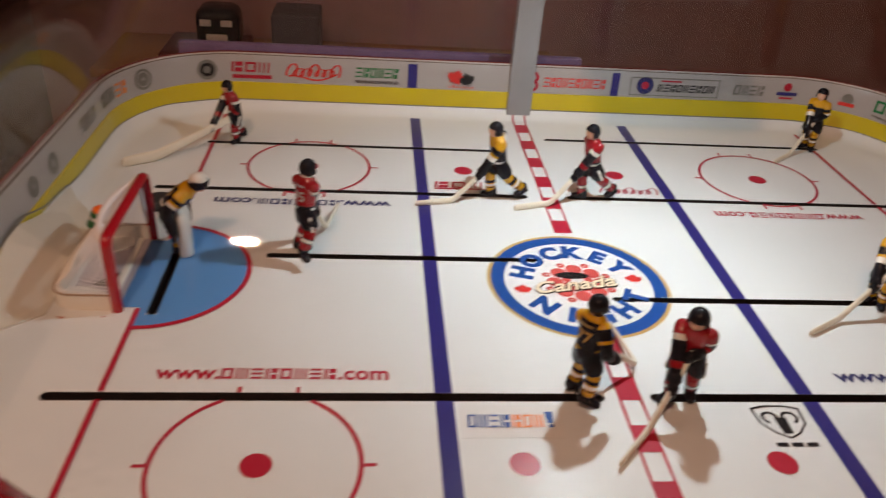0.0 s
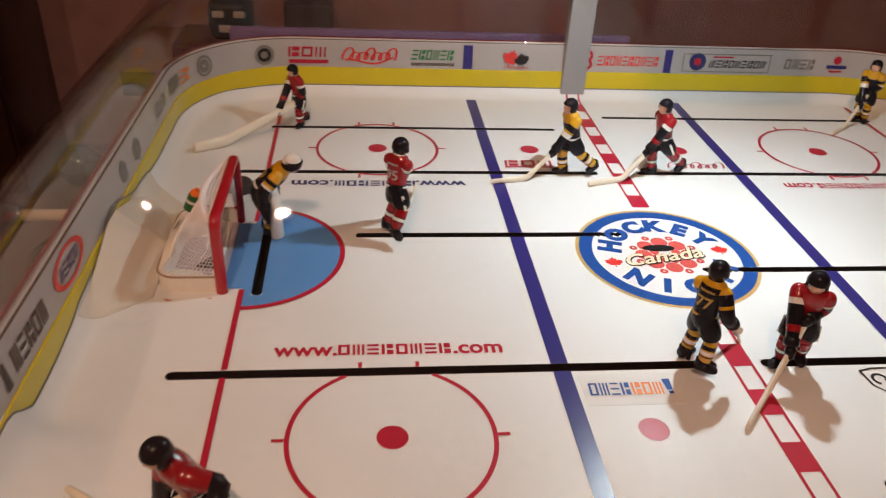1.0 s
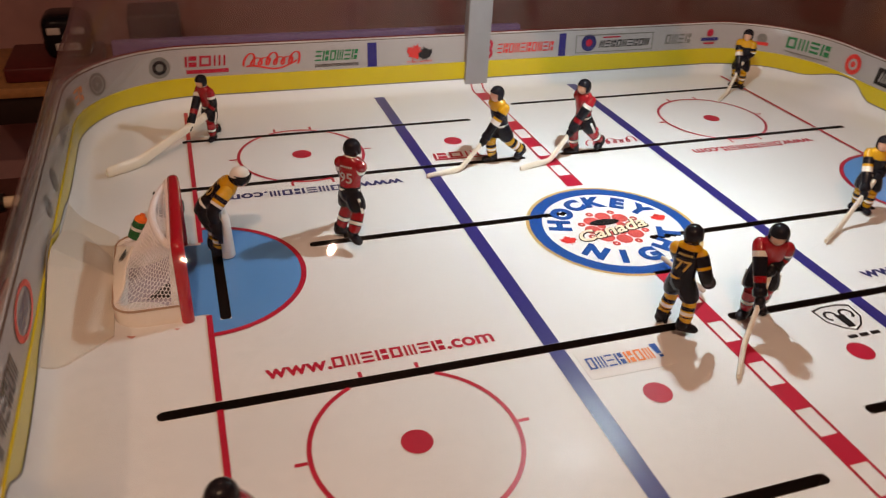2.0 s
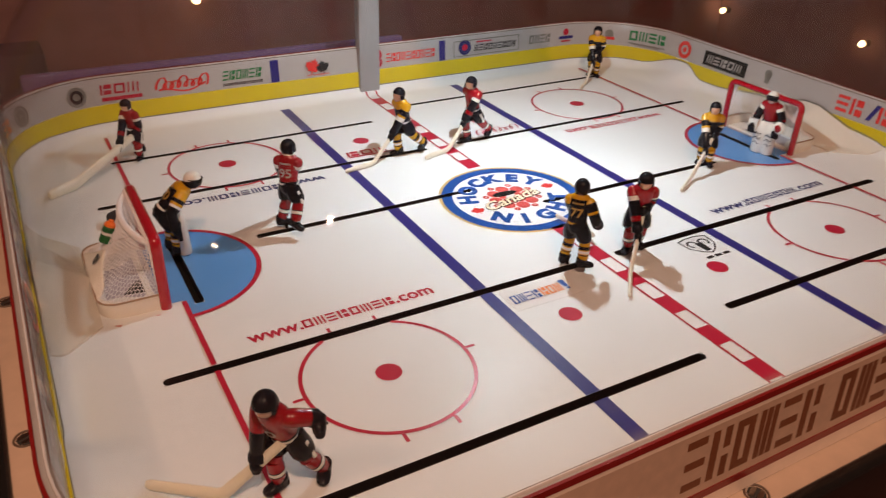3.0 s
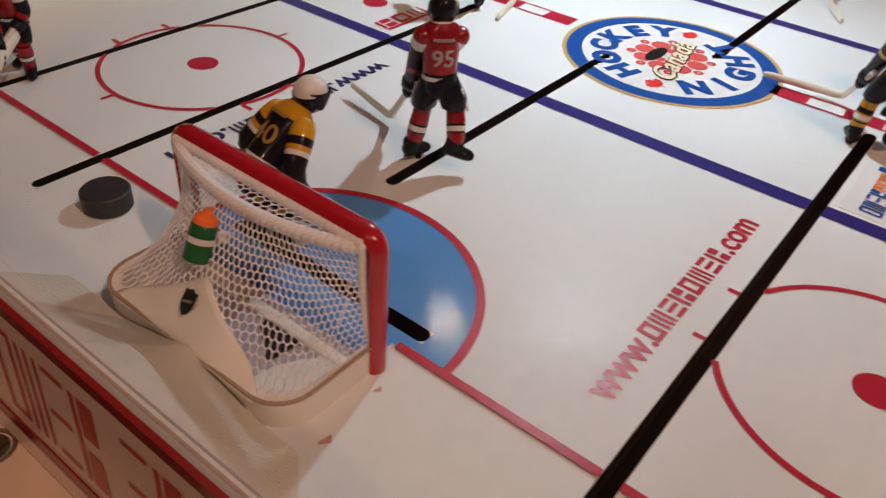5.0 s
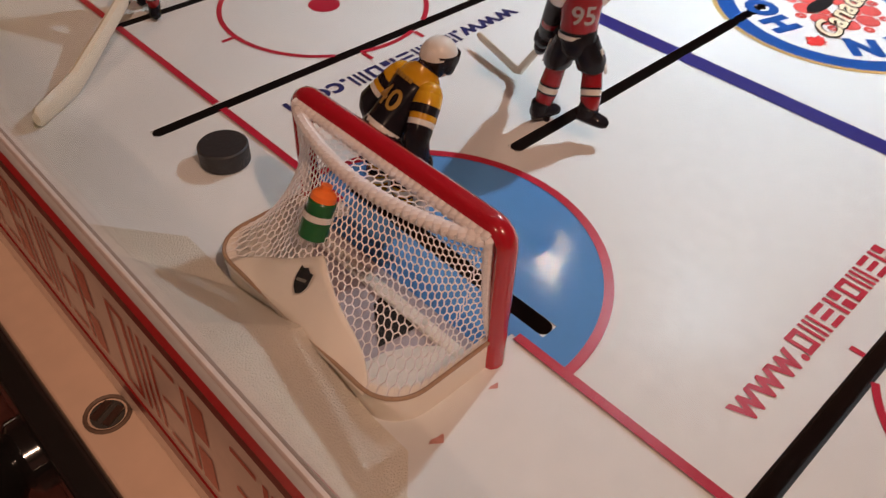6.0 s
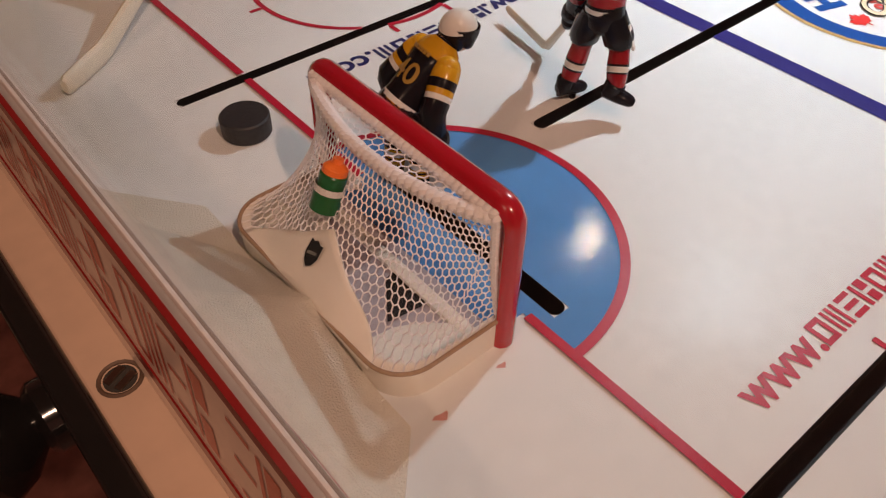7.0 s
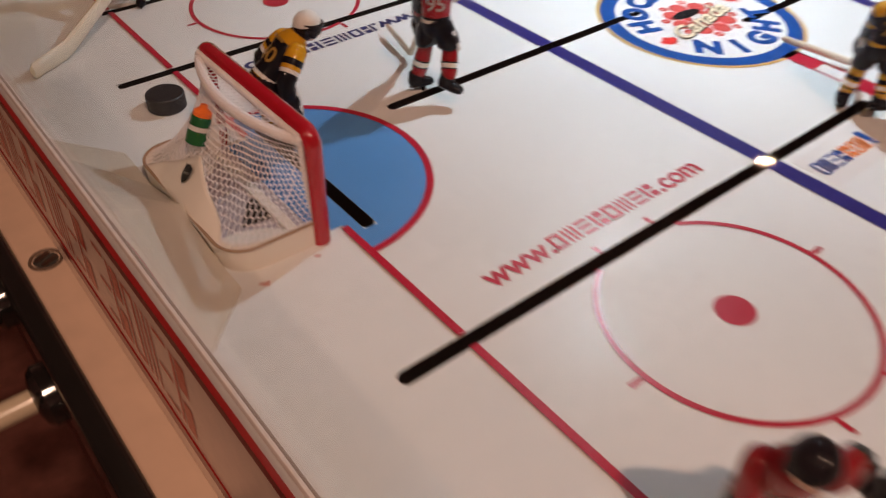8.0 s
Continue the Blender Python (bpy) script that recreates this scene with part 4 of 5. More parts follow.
rings = [dome_ring(o, z) for o, z in PROFILE]
for a, b in zip(rings, rings[1:]):
    for i in range(n):
        bm.faces.new((a[i], a[(i + 1) % n], b[(i + 1) % n], b[i]))
bm.faces.new(rings[-1])
bmesh.ops.recalc_face_normals(bm, faces=bm.faces[:])
flange = bmesh.new()
sweep(flange, [(0.0050, BOARD_TOP - 0.0003), (0.0070, BOARD_TOP - 0.0003), (0.0068, BOARD_TOP + 0.0015), (0.0064, BOARD_TOP + 0.0020), (0.0056, BOARD_TOP + 0.0020), (0.0051, BOARD_TOP + 0.0015)])
# dark strip imitating the shadow in the groove between dome and boards
seal = bmesh.new()
sweep(seal, [(0.0036, BOARD_TOP - 0.0003), (0.0050, BOARD_TOP - 0.0003), (0.0049, BOARD_TOP + 0.0004), (0.0038, BOARD_TOP + 0.0004)])
dome = thing("dome", bm, ACRYLIC, "clear acrylic dome over the whole rink", "dome")
dome.visible_shadow = False
thick = dome.modifiers.new("thickness", "SOLIDIFY")
thick.thickness, thick.offset = 0.003, -1
part("rim", flange, RIM, dome, "pale sealing rim at the foot of the dome")
part("seal", seal, GROOVE_WASHER, dome, "dull brown strip painted as the shaded groove inside the rim")

post = base("light_post", "grey square post at the far boards carrying the overhead light", "post")
part("post", bevelled_box(-0.0165, 0.0155, YF - 0.0065, YF + 0.010, ice_z(0, YF - 0.006) - 0.001, 0.50, 0.0015, 2), POST_GREY, post)
part("arm", bevelled_box(-0.0145, 0.0135, LAMP[1] - 0.02, YF - 0.004, 0.484, 0.510, 0.002, 2), POST_GREY, post)
part("light_box", bevelled_box(LAMP[0] - 0.085, LAMP[0] + 0.085, LAMP[1] - 0.045, LAMP[1] + 0.045, LAMP[2] - 0.010, LAMP[2] + 0.016, 0.003, 2), POST_GREY, post, "grey housing of the overhead light")


# ---- goals ----
def goal_path(inset, back, corner, n=8):
    """From the near post round the back to the far post."""
    w = 0.057 - inset
    pts = [(-0.392, -w), (-back + corner, -w)]
    pts += [(-back + corner + corner * math.cos(radians(a)), -w + corner + corner * math.sin(radians(a))) for a in [-90 - 90 * i / n for i in range(1, n + 1)]]
    pts += [(x, -y) for x, y in reversed(pts)]
    return pts


def along(pts, u):
    """The place at share u of a line's length."""
    seg = [math.dist(a, b) for a, b in zip(pts, pts[1:])]
    d = u * sum(seg)
    for (a, b), s in zip(zip(pts, pts[1:]), seg):
        if d <= s + 1e-9:
            return (a[0] + (b[0] - a[0]) * d / s, a[1] + (b[1] - a[1]) * d / s)
        d -= s
    return pts[-1]


def head_path(n=24):
    """The upper cord: tied to both posts, bowed to the back between them."""
    return [(-0.3955 - 0.0135 * math.sin(math.pi * i / n) ** 0.75, 0.0535 * (2 * i / n - 1)) for i in range(n + 1)]


FOOT, HEAD = goal_path(0.0, 0.4435, 0.016), head_path()
BASE_Z, TOP_Z = 0.0142, 0.0640


def net_point(u, v, out=0.0):
    a, b = along(FOOT, u), along(HEAD, u)
    sag = 0.004 * math.sin(math.pi * v)
    # hangs steeply from the cord, then flares to the corners of the foot
    k = v ** (1.0 - 0.42 * smooth(0.012, 0.042, abs(a[1])))
    x, y = a[0] + (b[0] - a[0]) * k, a[1] + (b[1] - a[1]) * k
    return Vector((x + sag * (0.5 if abs(y) < 0.05 else 0) - out, y * (1 - sag * 4), BASE_Z + (TOP_Z - 0.002 - BASE_Z) * v))


def cord(bm, a, b, r=0.00034):
    t = (b - a).normalized()
    s = t.cross(Vector((0.3, 0.2, 0.93))).normalized()
    d = t.cross(s)
    ring = [[bm.verts.new(p + (s * math.cos(k * 2.0944) + d * math.sin(k * 2.0944)) * r) for k in range(3)] for p in (a, b)]
    for k in range(3):
        bm.faces.new((ring[0][k], ring[0][(k + 1) % 3], ring[1][(k + 1) % 3], ring[1][k]))


def honeycomb(bm, place, width, height, cell):
    """Six-sided meshes over a patch; place maps metres (u, v) to the net."""
    dy = cell * 0.866
    rows, cols = int(height / (dy)) + 1, int(width / cell) + 1
    for r in range(rows):
        for c in range(cols):
            u, v = (c + (0.5 if r % 2 else 0)) * cell, r * dy
            k = cell / math.sqrt(3)
            p = [(u + k * math.sin(radians(a)), v + k * math.cos(radians(a))) for a in (0, 60, 120, 180)]
            for a, b in zip(p, p[1:]):
                a = (min(max(a[0], 0), width), min(max(a[1], 0), height))
                b = (min(max(b[0], 0), width), min(max(b[1], 0), height))
                if math.dist(a, b) > 0.0004:
                    cord(bm, place(*a), place(*b))


def rope(bm, pts, r, twist=0.0030):
    """A laced cord: thick and thin by turns where the lacing wraps it."""
    total = []
    for a, b in zip(pts, pts[1:]):
        a, b = Vector(a), Vector(b)
        m = max(2, round((b - a).length / 0.0006))
        total += [a + (b - a) * i / m for i in range(m)]
    total.append(Vector(pts[-1]))
    out, d = [], 0.0
    for i, p in enumerate(total):
        d += (p - total[i - 1]).length if i else 0.0
        k = 0.82 + 0.18 * abs(math.sin(math.pi * d / twist))
        lift = Vector((0, 0, 0.10 * r * math.sin(math.tau * d / twist)))
        out.append((p + lift, r * k, r * k))
    loft(bm, out, 0, 9, side=(0.31, 0.72, 0.62))


def goal():
    ob = base("goal", "red-framed hockey goal with white netting and ivory base", "goal", "goals")
    bm = bmesh.new()
    c = 0.007
    line = [(-0.392, -0.057, 0.0)] + [(-0.392, -0.057 + c + y, 0.0660 - c + z) for y, z in [(c * math.cos(radians(a)), c * math.sin(radians(a))) for a in (180, 157, 135, 112, 90)]]
    line += [(x, -y, z) for x, y, z in reversed(line)]
    loft(bm, [(p, 0.0046, 0.0036) for p in line], 0, 10, side=(1, 0, 0))
    part("goal_frame", bm, GOAL_RED, ob, "glossy red tube frame")
    bm = bmesh.new()
    prof = [(0.0, 0.0), (0.0, BASE_Z), (0.0032, BASE_Z + 0.0004), (0.0034, 0.0)]
    inner = goal_path(0.0032, 0.4403, 0.017)
    m = 60
    rows = []
    for i in range(m + 1):
        o, q = along(FOOT, i / m), along(inner, i / m)
        rows.append([bm.verts.new((*o, 0.0)), bm.verts.new((*o, BASE_Z)), bm.verts.new((*q, BASE_Z)), bm.verts.new((*q, 0.0))])
    for a, b in zip(rows, rows[1:]):
        for k in range(4):
            bm.faces.new((a[k], b[k], b[(k + 1) % 4], a[(k + 1) % 4]))
    bmesh.ops.recalc_face_normals(bm, faces=bm.faces[:])
    part("goal_base", bm, BASE, ob, "ivory plastic base rim")
    # floor coloured as it looks shaded below the net
    bm = bmesh.new()
    fl = [along(inner, i / 40) for i in range(41)]
    bm.faces.new([bm.verts.new((x, y, 0.0012)) for x, y in fl])
    bmesh.ops.recalc_face_normals(bm, faces=bm.faces[:])
    floor_ob = part("goal_floor", bm, FLOOR_SHADE, ob, "floor inside the net, its shade put into lilac grey", smooth=False)
    bm = bmesh.new()
    bm.faces.new([bm.verts.new((x, y, 0.0018)) for x, y in ((-0.3990, -0.0265), (-0.3990, -0.003), (-0.408, -0.005), (-0.4210, -0.0235))])
    bmesh.ops.recalc_face_normals(bm, faces=bm.faces[:])
    part("puck_hole", bm, SLOT, floor_ob, "black puck hole", smooth=False)
    # lit part of the floor, put in as a raised white patch each side
    for k in (-1, 1):
        bm = bmesh.new()
        edge = [(-0.403, k * 0.0530), (-0.403, k * 0.0400), (-0.411, k * 0.0325), (-0.421, k * 0.0275), (-0.431, k * 0.0260), (-0.4385, k * 0.0285)]
        edge += [along(inner, t if k < 0 else 1 - t) for t in (0.31, 0.27, 0.23, 0.19, 0.14, 0.08)]
        low = [bm.verts.new((px, py, 0.0012)) for px, py in edge]
        high = [bm.verts.new((px, py, 0.0026)) for px, py in edge]
        bm.faces.new(high)
        for i in range(len(edge)):
            bm.faces.new((low[i], low[(i + 1) % len(edge)], high[(i + 1) % len(edge)], high[i]))
        bmesh.ops.recalc_face_normals(bm, faces=bm.faces[:])
        part("lit_floor_patch", bm, P_WHITE, floor_ob, "raised white patch imitating the lit part of the floor", smooth=False)
    bm = bmesh.new()
    length = sum(math.dist(a, b) for a, b in zip(FOOT, FOOT[1:]))
    slope = 0.064
    honeycomb(bm, lambda u, v: net_point(u / length, v / slope), length, slope, 0.0040)
    shelf = lambda u: 0.0010 + 0.0135 * math.sin(math.pi * min(max(u / 0.106, 0.0), 1.0)) ** 0.75
    honeycomb(bm, lambda u, v: Vector((-0.3955 - v / 0.0145 * shelf(u), -0.053 + u, TOP_Z - 0.0008)), 0.106, 0.0145, 0.0040)
    part("net", bm, NET, ob, "white honeycomb netting", smooth=False)
    bm = bmesh.new()
    rope(bm, [net_point(u / 40, 1.0) for u in range(41)], 0.0029)
    rope(bm, [(-0.3968, -0.053 + 0.106 * i / 20, TOP_Z - 0.0003) for i in range(21)], 0.0024)
    rope(bm, [net_point(0.01, v / 10) for v in range(11)], 0.0021)
    rope(bm, [net_point(0.99, v / 10) for v in range(11)], 0.0021)
    part("net_lacing", bm, NET, ob, "thick white laced cord")
    part("goal_sill", bevelled_box(-0.4035, -0.3975, -0.0525, 0.0525, 0.0, 0.0032, 0.0010, 2), BASE, ob, "low ivory sill across the goal mouth")
    bm = bmesh.new()
    rope(bm, [(*along(FOOT, 0.02 + 0.96 * i / 60), BASE_Z + 0.0004) for i in range(61)], 0.0009, 0.0016)
    part("rim_lacing", bm, LACE, ob, "thin brown lacing along the base rim")
    # ivory plate in the middle of the back
    bm = bmesh.new()
    m = 24
    lo_u, hi_u = 0.285, 0.715
    rows = []
    for i in range(m + 1):
        u = lo_u + (hi_u - lo_u) * i / m
        top = 0.02 + 0.46 * (1 - abs(i / m * 2 - 1)) ** 0.95
        rows.append([bm.verts.new(net_point(u, top * k / 6, 0.0014)) for k in range(7)])
    for a, b in zip(rows, rows[1:]):
        for k in range(6):
            bm.faces.new((a[k], a[k + 1], b[k + 1], b[k]))
    bmesh.ops.recalc_face_normals(bm, faces=bm.faces[:])
    plate = part("back_plate", bm, BASE, ob, "ivory plate peaked at the middle of the back")
    md = plate.modifiers.new("thickness", "SOLIDIFY")
    md.thickness = 0.0012
    bm = bmesh.new()
    crest = [(-0.0042, 0.005), (-0.0022, 0.0045), (0, 0.0058), (0.0022, 0.0045), (0.0042, 0.005), (0.0042, -0.001), (0.0026, -0.0042), (0, -0.006), (-0.0026, -0.0042), (-0.0042, -0.001)]
    for k, lift, mi in ((1.0, 0.0035, 0), (0.55, 0.0040, 1)):
        ring = []
        for y, z in crest if mi == 0 else [(-0.005, -0.002), (0.005, 0.001), (0.005, 0.0035), (-0.005, 0.0005)]:
            ring.append(bm.verts.new(net_point(0.512 - (y * k) / length, 0.30 + z * k / slope, lift)))
        bm.faces.new(ring).material_index = mi
    bmesh.ops.recalc_face_normals(bm, faces=bm.faces[:])
    part("crest", bm, [BLACK_INK, GREY_INK], plate, "small black and grey shield", smooth=False)
    return ob


left_goal = goal()
copy_thing(left_goal, pose(0, 0, 0, 0, 0, 180))


def water_bottle():
    ob = base("water_bottle", "tiny green water bottle with an orange cap on the net", "bottle")
    bm = bmesh.new()
    loft(bm, [((0, 0, 0), 0.0047, 0.0047), ((0, 0, 0.0006), 0.0056, 0.0056), ((0, 0, 0.0085), 0.0056, 0.0056), ((0, 0, 0.0092), 0.0050, 0.0050), ((0, 0, 0.0105), 0.0051, 0.0051), ((0, 0, 0.0150), 0.0053, 0.0053), ((0, 0, 0.0158), 0.0047, 0.0047)], 0, 18, side=(1, 0, 0))
    part("bottle_body", bm, BOTTLE, ob)
    bm = bmesh.new()
    loft(bm, [((0, 0, 0.0157), 0.0049, 0.0049), ((0, 0, 0.0178), 0.0047, 0.0047), ((0, 0, 0.0190), 0.0035, 0.0035), ((0, 0, 0.0198), 0.0022, 0.0022), ((0, 0, 0.0215), 0.0020, 0.0020)], 0, 16, side=(1, 0, 0))
    part("cap", bm, CAP_ORANGE, ob, "bright orange sports cap")
    bm = bmesh.new()
    for k in range(18):
        a, b = math.tau * k / 18, math.tau * (k + 1) / 18
        bm.faces.new([bm.verts.new((0.0059 * math.cos(t), 0.0059 * math.sin(t), z)) for t, z in ((a, 0.0082), (b, 0.0082), (b, 0.0108), (a, 0.0108))])
    box(bm, 0.0054, 0.0140, -0.0012, 0.0012, 0.0082, 0.0108)
    part("strap", bm, STRAP, ob, "white strap tying it to the net")
    return ob


water_bottle().matrix_world = pose(-0.4245, 0.0085, 0.0395, 0, 24, 0)


def puck(x, y):
    bm = bmesh.new()
    r, h = 0.0123, 0.0105
    loft(bm, [((0, 0, 0), r - 0.0008, r - 0.0008), ((0, 0, 0.0008), r, r), ((0, 0, h - 0.0008), r, r), ((0, 0, h), r - 0.0008, r - 0.0008)], 0, 32, side=(1, 0, 0))
    ob = thing("puck", bm, PUCK, "scuffed black rubber puck lying behind the goal line", "puck")
    ob.location = (x, y, ice_z(x, y) + 0.0002)


puck(-0.400, 0.118)

# ---- painted figures ----
# colours a figure's mesh holds, by index
INKS = [P_RED, P_BLACK, P_YELLOW, P_WHITE, P_SKIN, P_STICK, P_GOLD, P_NUMBER]
R_, K_, Y_, W_, S_, T_, G_, N_ = range(8)


def figure(label, x, y, facing, height, team, number="", lean=10, turn=0, feet=((0.0, 0.085, 0.0), (0.0, -0.085, 0.0)), splay=22, stick=None, grip=(0.15, 0.0, 0.46), low=0.34, free=None, side=1, goalie=False, bright=False, badge=False, bow=0, lift=0.0, blade=(0.0, 0.0)):
    """One moulded figure with its stick in one mesh. Faces local +x; lengths are shares of its height.
    feet: (forward, to its left, lift) of the left and right skate; stick: (corner, end, half width) on the ice; grip: the stick's top;
    low: how far down the shaft the hand on 'side' holds; free: where the other hand is when it lets go; bow: degrees by which the head drops;
    splay: degrees the toes turn out, or one angle for each skate; lift: metres that its peg holds it over the ice; blade: heights of the stick's corner and end."""
    H = height / 0.97
    bm = bmesh.new()
    red = team == "red"
    place = pose(x, y, ice_z(x, y) + 0.0003 + lift, 0, 0, facing)
    toes = (splay, -splay) if isinstance(splay, int) else splay
    back = place.inverted()
    P = lambda a, b, c: Vector((a * H, b * H, c * H))
    hip = P(0, 0, 0.45)
    upper = Matrix.Translation(hip) @ Euler((0, radians(lean), radians(turn))).to_matrix().to_4x4() @ Matrix.Translation(-hip)
    U = lambda a, b, c: upper @ P(a, b, c)
    across = upper.to_3x3() @ Vector((0, 1, 0))
    R = lambda pts, ink, seg=14, s=(0, 1, 0): loft(bm, [(p, a * H, b * H) for p, a, b in pts], ink, seg, side=s)
    # legs: skate, striped sock, wide trouser leg
    for (fx, fy, raised), k, toe in zip(feet, (1, -1), toes):
        ankle = P(fx, fy, 0.080 + raised)
        top = P(0.0, k * 0.052, 0.455)
        mid = ankle.lerp(top, 0.52)
        knee = mid + P(0.050 + 0.10 * raised, 0.010 * k, 0.0)
        shin = knee - ankle
        S = lambda t: ankle + shin * t
        cuts = [(0.0, 0.044), (0.10, 0.050), (0.30, 0.057), (0.36, 0.058), (0.41, 0.058), (0.56, 0.060), (0.62, 0.060), (0.80, 0.058), (1.0, 0.056)]
        tones = [R_, R_, R_, K_, W_, K_, R_, R_] if red else [Y_, Y_, K_, Y_, W_, Y_, K_, Y_]
        R([(S(t), r, r * 1.06) for t, r in cuts], tones, 14)
        hem = knee.lerp(top, 0.20)
        R([(S(0.97), 0.056, 0.059), (hem, 0.056, 0.058)], R_ if red else Y_, 14)
        thigh = top - hem
        out = P(0, k * 0.006, 0)
        R([(hem, 0.056, 0.058), (hem + thigh * 0.03 + out, 0.075, 0.079), (hem + thigh * 0.16 + out, 0.081, 0.087), (hem + thigh * 0.45 + out, 0.080, 0.090), (hem + thigh * 0.8, 0.076, 0.088), (top + P(0, 0, 0.03), 0.062, 0.076)], K_, 16)
        if red:
            w = Matrix.Translation(hem + thigh * 0.42 + P(0.0, k * 0.081, 0)) @ Vector((0, 0, 1)).rotation_difference(thigh.normalized()).to_matrix().to_4x4()
            box(bm, -0.013 * H, 0.013 * H, -0.007 * H, 0.007 * H, -0.075 * H, 0.070 * H, W_, w)
        aim = Euler((0, radians(max(0, min(60, 260 * raised))), radians(toe))).to_matrix()
        B = lambda a, b, c: ankle + aim @ P(a, b, c)
        side_way = aim @ Vector((0, 1, 0))
        R([(B(-0.066, 0, -0.036), 0.026, 0.026), (B(-0.052, 0, -0.034), 0.045, 0.044), (B(0.0, 0, -0.036), 0.048, 0.043), (B(0.055, 0, -0.042), 0.050, 0.036), (B(0.100, 0, -0.046), 0.043, 0.029), (B(0.122, 0, -0.049), 0.022, 0.015)], K_, 14, side_way)
        R([(B(-0.012, 0, -0.048), 0.047, 0.058), (B(-0.010, 0, 0.006), 0.052, 0.058), (B(-0.008, 0, 0.026), 0.053, 0.058), (B(-0.006, 0, 0.034), 0.046, 0.050)], K_, 14, side_way)
        R([(B(-0.060, 0, -0.070), 0.009, 0.012), (B(0.02, 0, -0.072), 0.010, 0.012), (B(0.105, 0, -0.071), 0.008, 0.011)], W_ if goalie else K_, 8, side_way)
    if lift:
        px, py = feet[0][0] + 0.03, feet[0][1] - 0.03
        loft(bm, [(P(px, py, 0.03), 0.0018, 0.0018), (P(px, py, 0) - Vector((0, 0, lift + 0.004)), 0.0018, 0.0018)], K_, 10, side=(1, 0, 0))
    # hips and jersey, wider at the shoulders
    R([(P(-0.005, 0, 0.385), 0.060, 0.062), (P(-0.008, 0, 0.425), 0.098, 0.088), (U(-0.006, 0, 0.485), 0.108, 0.092), (U(0, 0, 0.53), 0.100, 0.084)], K_, 18)
    rows = [(0.462, 0.096, 0.086), (0.474, 0.103, 0.093), (0.492, 0.104, 0.094), (0.516, 0.103, 0.092), (0.534, 0.100, 0.090), (0.590, 0.102, 0.088), (0.650, 0.109, 0.091), (0.705, 0.116, 0.090), (0.740, 0.118, 0.086), (0.775, 0.110, 0.076), (0.800, 0.094, 0.064), (0.818, 0.062, 0.054), (0.832, 0.047, 0.048)]
    if red:
        body = [K_, K_, W_, K_, R_, R_, R_, R_, R_, R_, R_, R_ if badge else W_]
    elif goalie:
        body = [Y_, Y_, W_, K_, K_, K_, K_, K_, Y_, Y_, Y_, K_]
    elif bright:
        body = [K_, K_, W_, K_, K_, K_, K_, Y_, Y_, Y_, Y_, K_]
    else:
        body = [K_, K_, Y_, K_, K_, K_, K_, K_, K_, Y_, Y_, K_]
    R([(U(0.006 if z > 0.6 else 0, 0, z), a, b) for z, a, b in rows], body, 24, across)
    R([(U(0.004, 0, 0.815), 0.050, 0.050), (U(0.014, 0, 0.870), 0.046, 0.048)], S_, 14, across)
    # head: face, nose, helmet shell with a brim and ear guards
    hc = U(0.022, 0, 0.892)
    nod = Matrix.Translation(hc) @ upper.to_3x3().to_4x4() @ Euler((0, radians(bow - lean * 0.72), 0)).to_matrix().to_4x4()
    ball(bm, (0.012 * H, 0, -0.016 * H), 0.067 * H, 0.063 * H, 0.080 * H, S_, nod)
    ball(bm, (0.074 * H, 0, -0.014 * H), 0.012 * H, 0.010 * H, 0.013 * H, S_, nod, 8, 5)
    shell = W_ if goalie else K_
    cap = nod @ Euler((0, radians(-20), 0)).to_matrix().to_4x4()
    ball(bm, (-0.004 * H, 0, 0.006 * H), 0.086 * H, 0.080 * H, 0.084 * H, shell, cap, 20, 10, cut=-0.05)
    hw = nod.to_3x3() @ Vector((0, 1, 0))
    R([(cap @ P(-0.004, 0, -0.004), 0.081, 0.087), (cap @ P(-0.004, 0, 0.010), 0.0825, 0.0885), (cap @ P(-0.004, 0, 0.016), 0.080, 0.086)], K_, 20, hw)
    R([(cap @ P(-0.032, 0, 0.010), 0.076, 0.056), (cap @ P(-0.034, 0, -0.040), 0.070, 0.049), (cap @ P(-0.028, 0, -0.066), 0.052, 0.036)], K_, 16, hw)
    for k in (-1, 1):
        ball(bm, (0.002 * H, k * 0.068 * H, -0.026 * H), 0.030 * H, 0.014 * H, 0.036 * H, K_, cap, 10, 6)
    if goalie:
        R([(nod @ P(0.014, 0, -0.060), 0.050, 0.054), (nod @ P(0.010, 0, -0.040), 0.072, 0.076), (nod @ P(0.004, 0, -0.004), 0.083, 0.087), (nod @ P(0.0, 0, 0.026), 0.0835, 0.088)], K_, 20, hw)
    # stick, then the arms that hold it
    grip_top = U(*grip)
    hold = None
    if stick:
        (bx, by), (tx, ty), w = stick
        b3 = back @ Vector((bx, by, ice_z(bx, by) + w * 1.05 + blade[0]))
        t3 = back @ Vector((tx, ty, ice_z(tx, ty) + w * 1.05 + blade[1]))
        shaft = (b3 - grip_top)
        start = grip_top - shaft.normalized() * 0.06 * H
        loft(bm, [(start, w * 0.72, w * 0.55), (grip_top.lerp(b3, 0.6), w * 0.85, w * 0.6), (b3.lerp(grip_top, 0.05), w, w * 0.62), (b3.lerp(t3, 0.07), w * 1.08, w * 0.60), (b3.lerp(t3, 0.5), w * 1.05, w * 0.55), (b3.lerp(t3, 0.94), w * 0.95, w * 0.5), (t3, w * 0.6, w * 0.34)], W_ if goalie else T_, 10, side=(0, 0, 1))
        hold = grip_top.lerp(b3, min(low, 0.30 * H / max(shaft.length, 1e-4)))
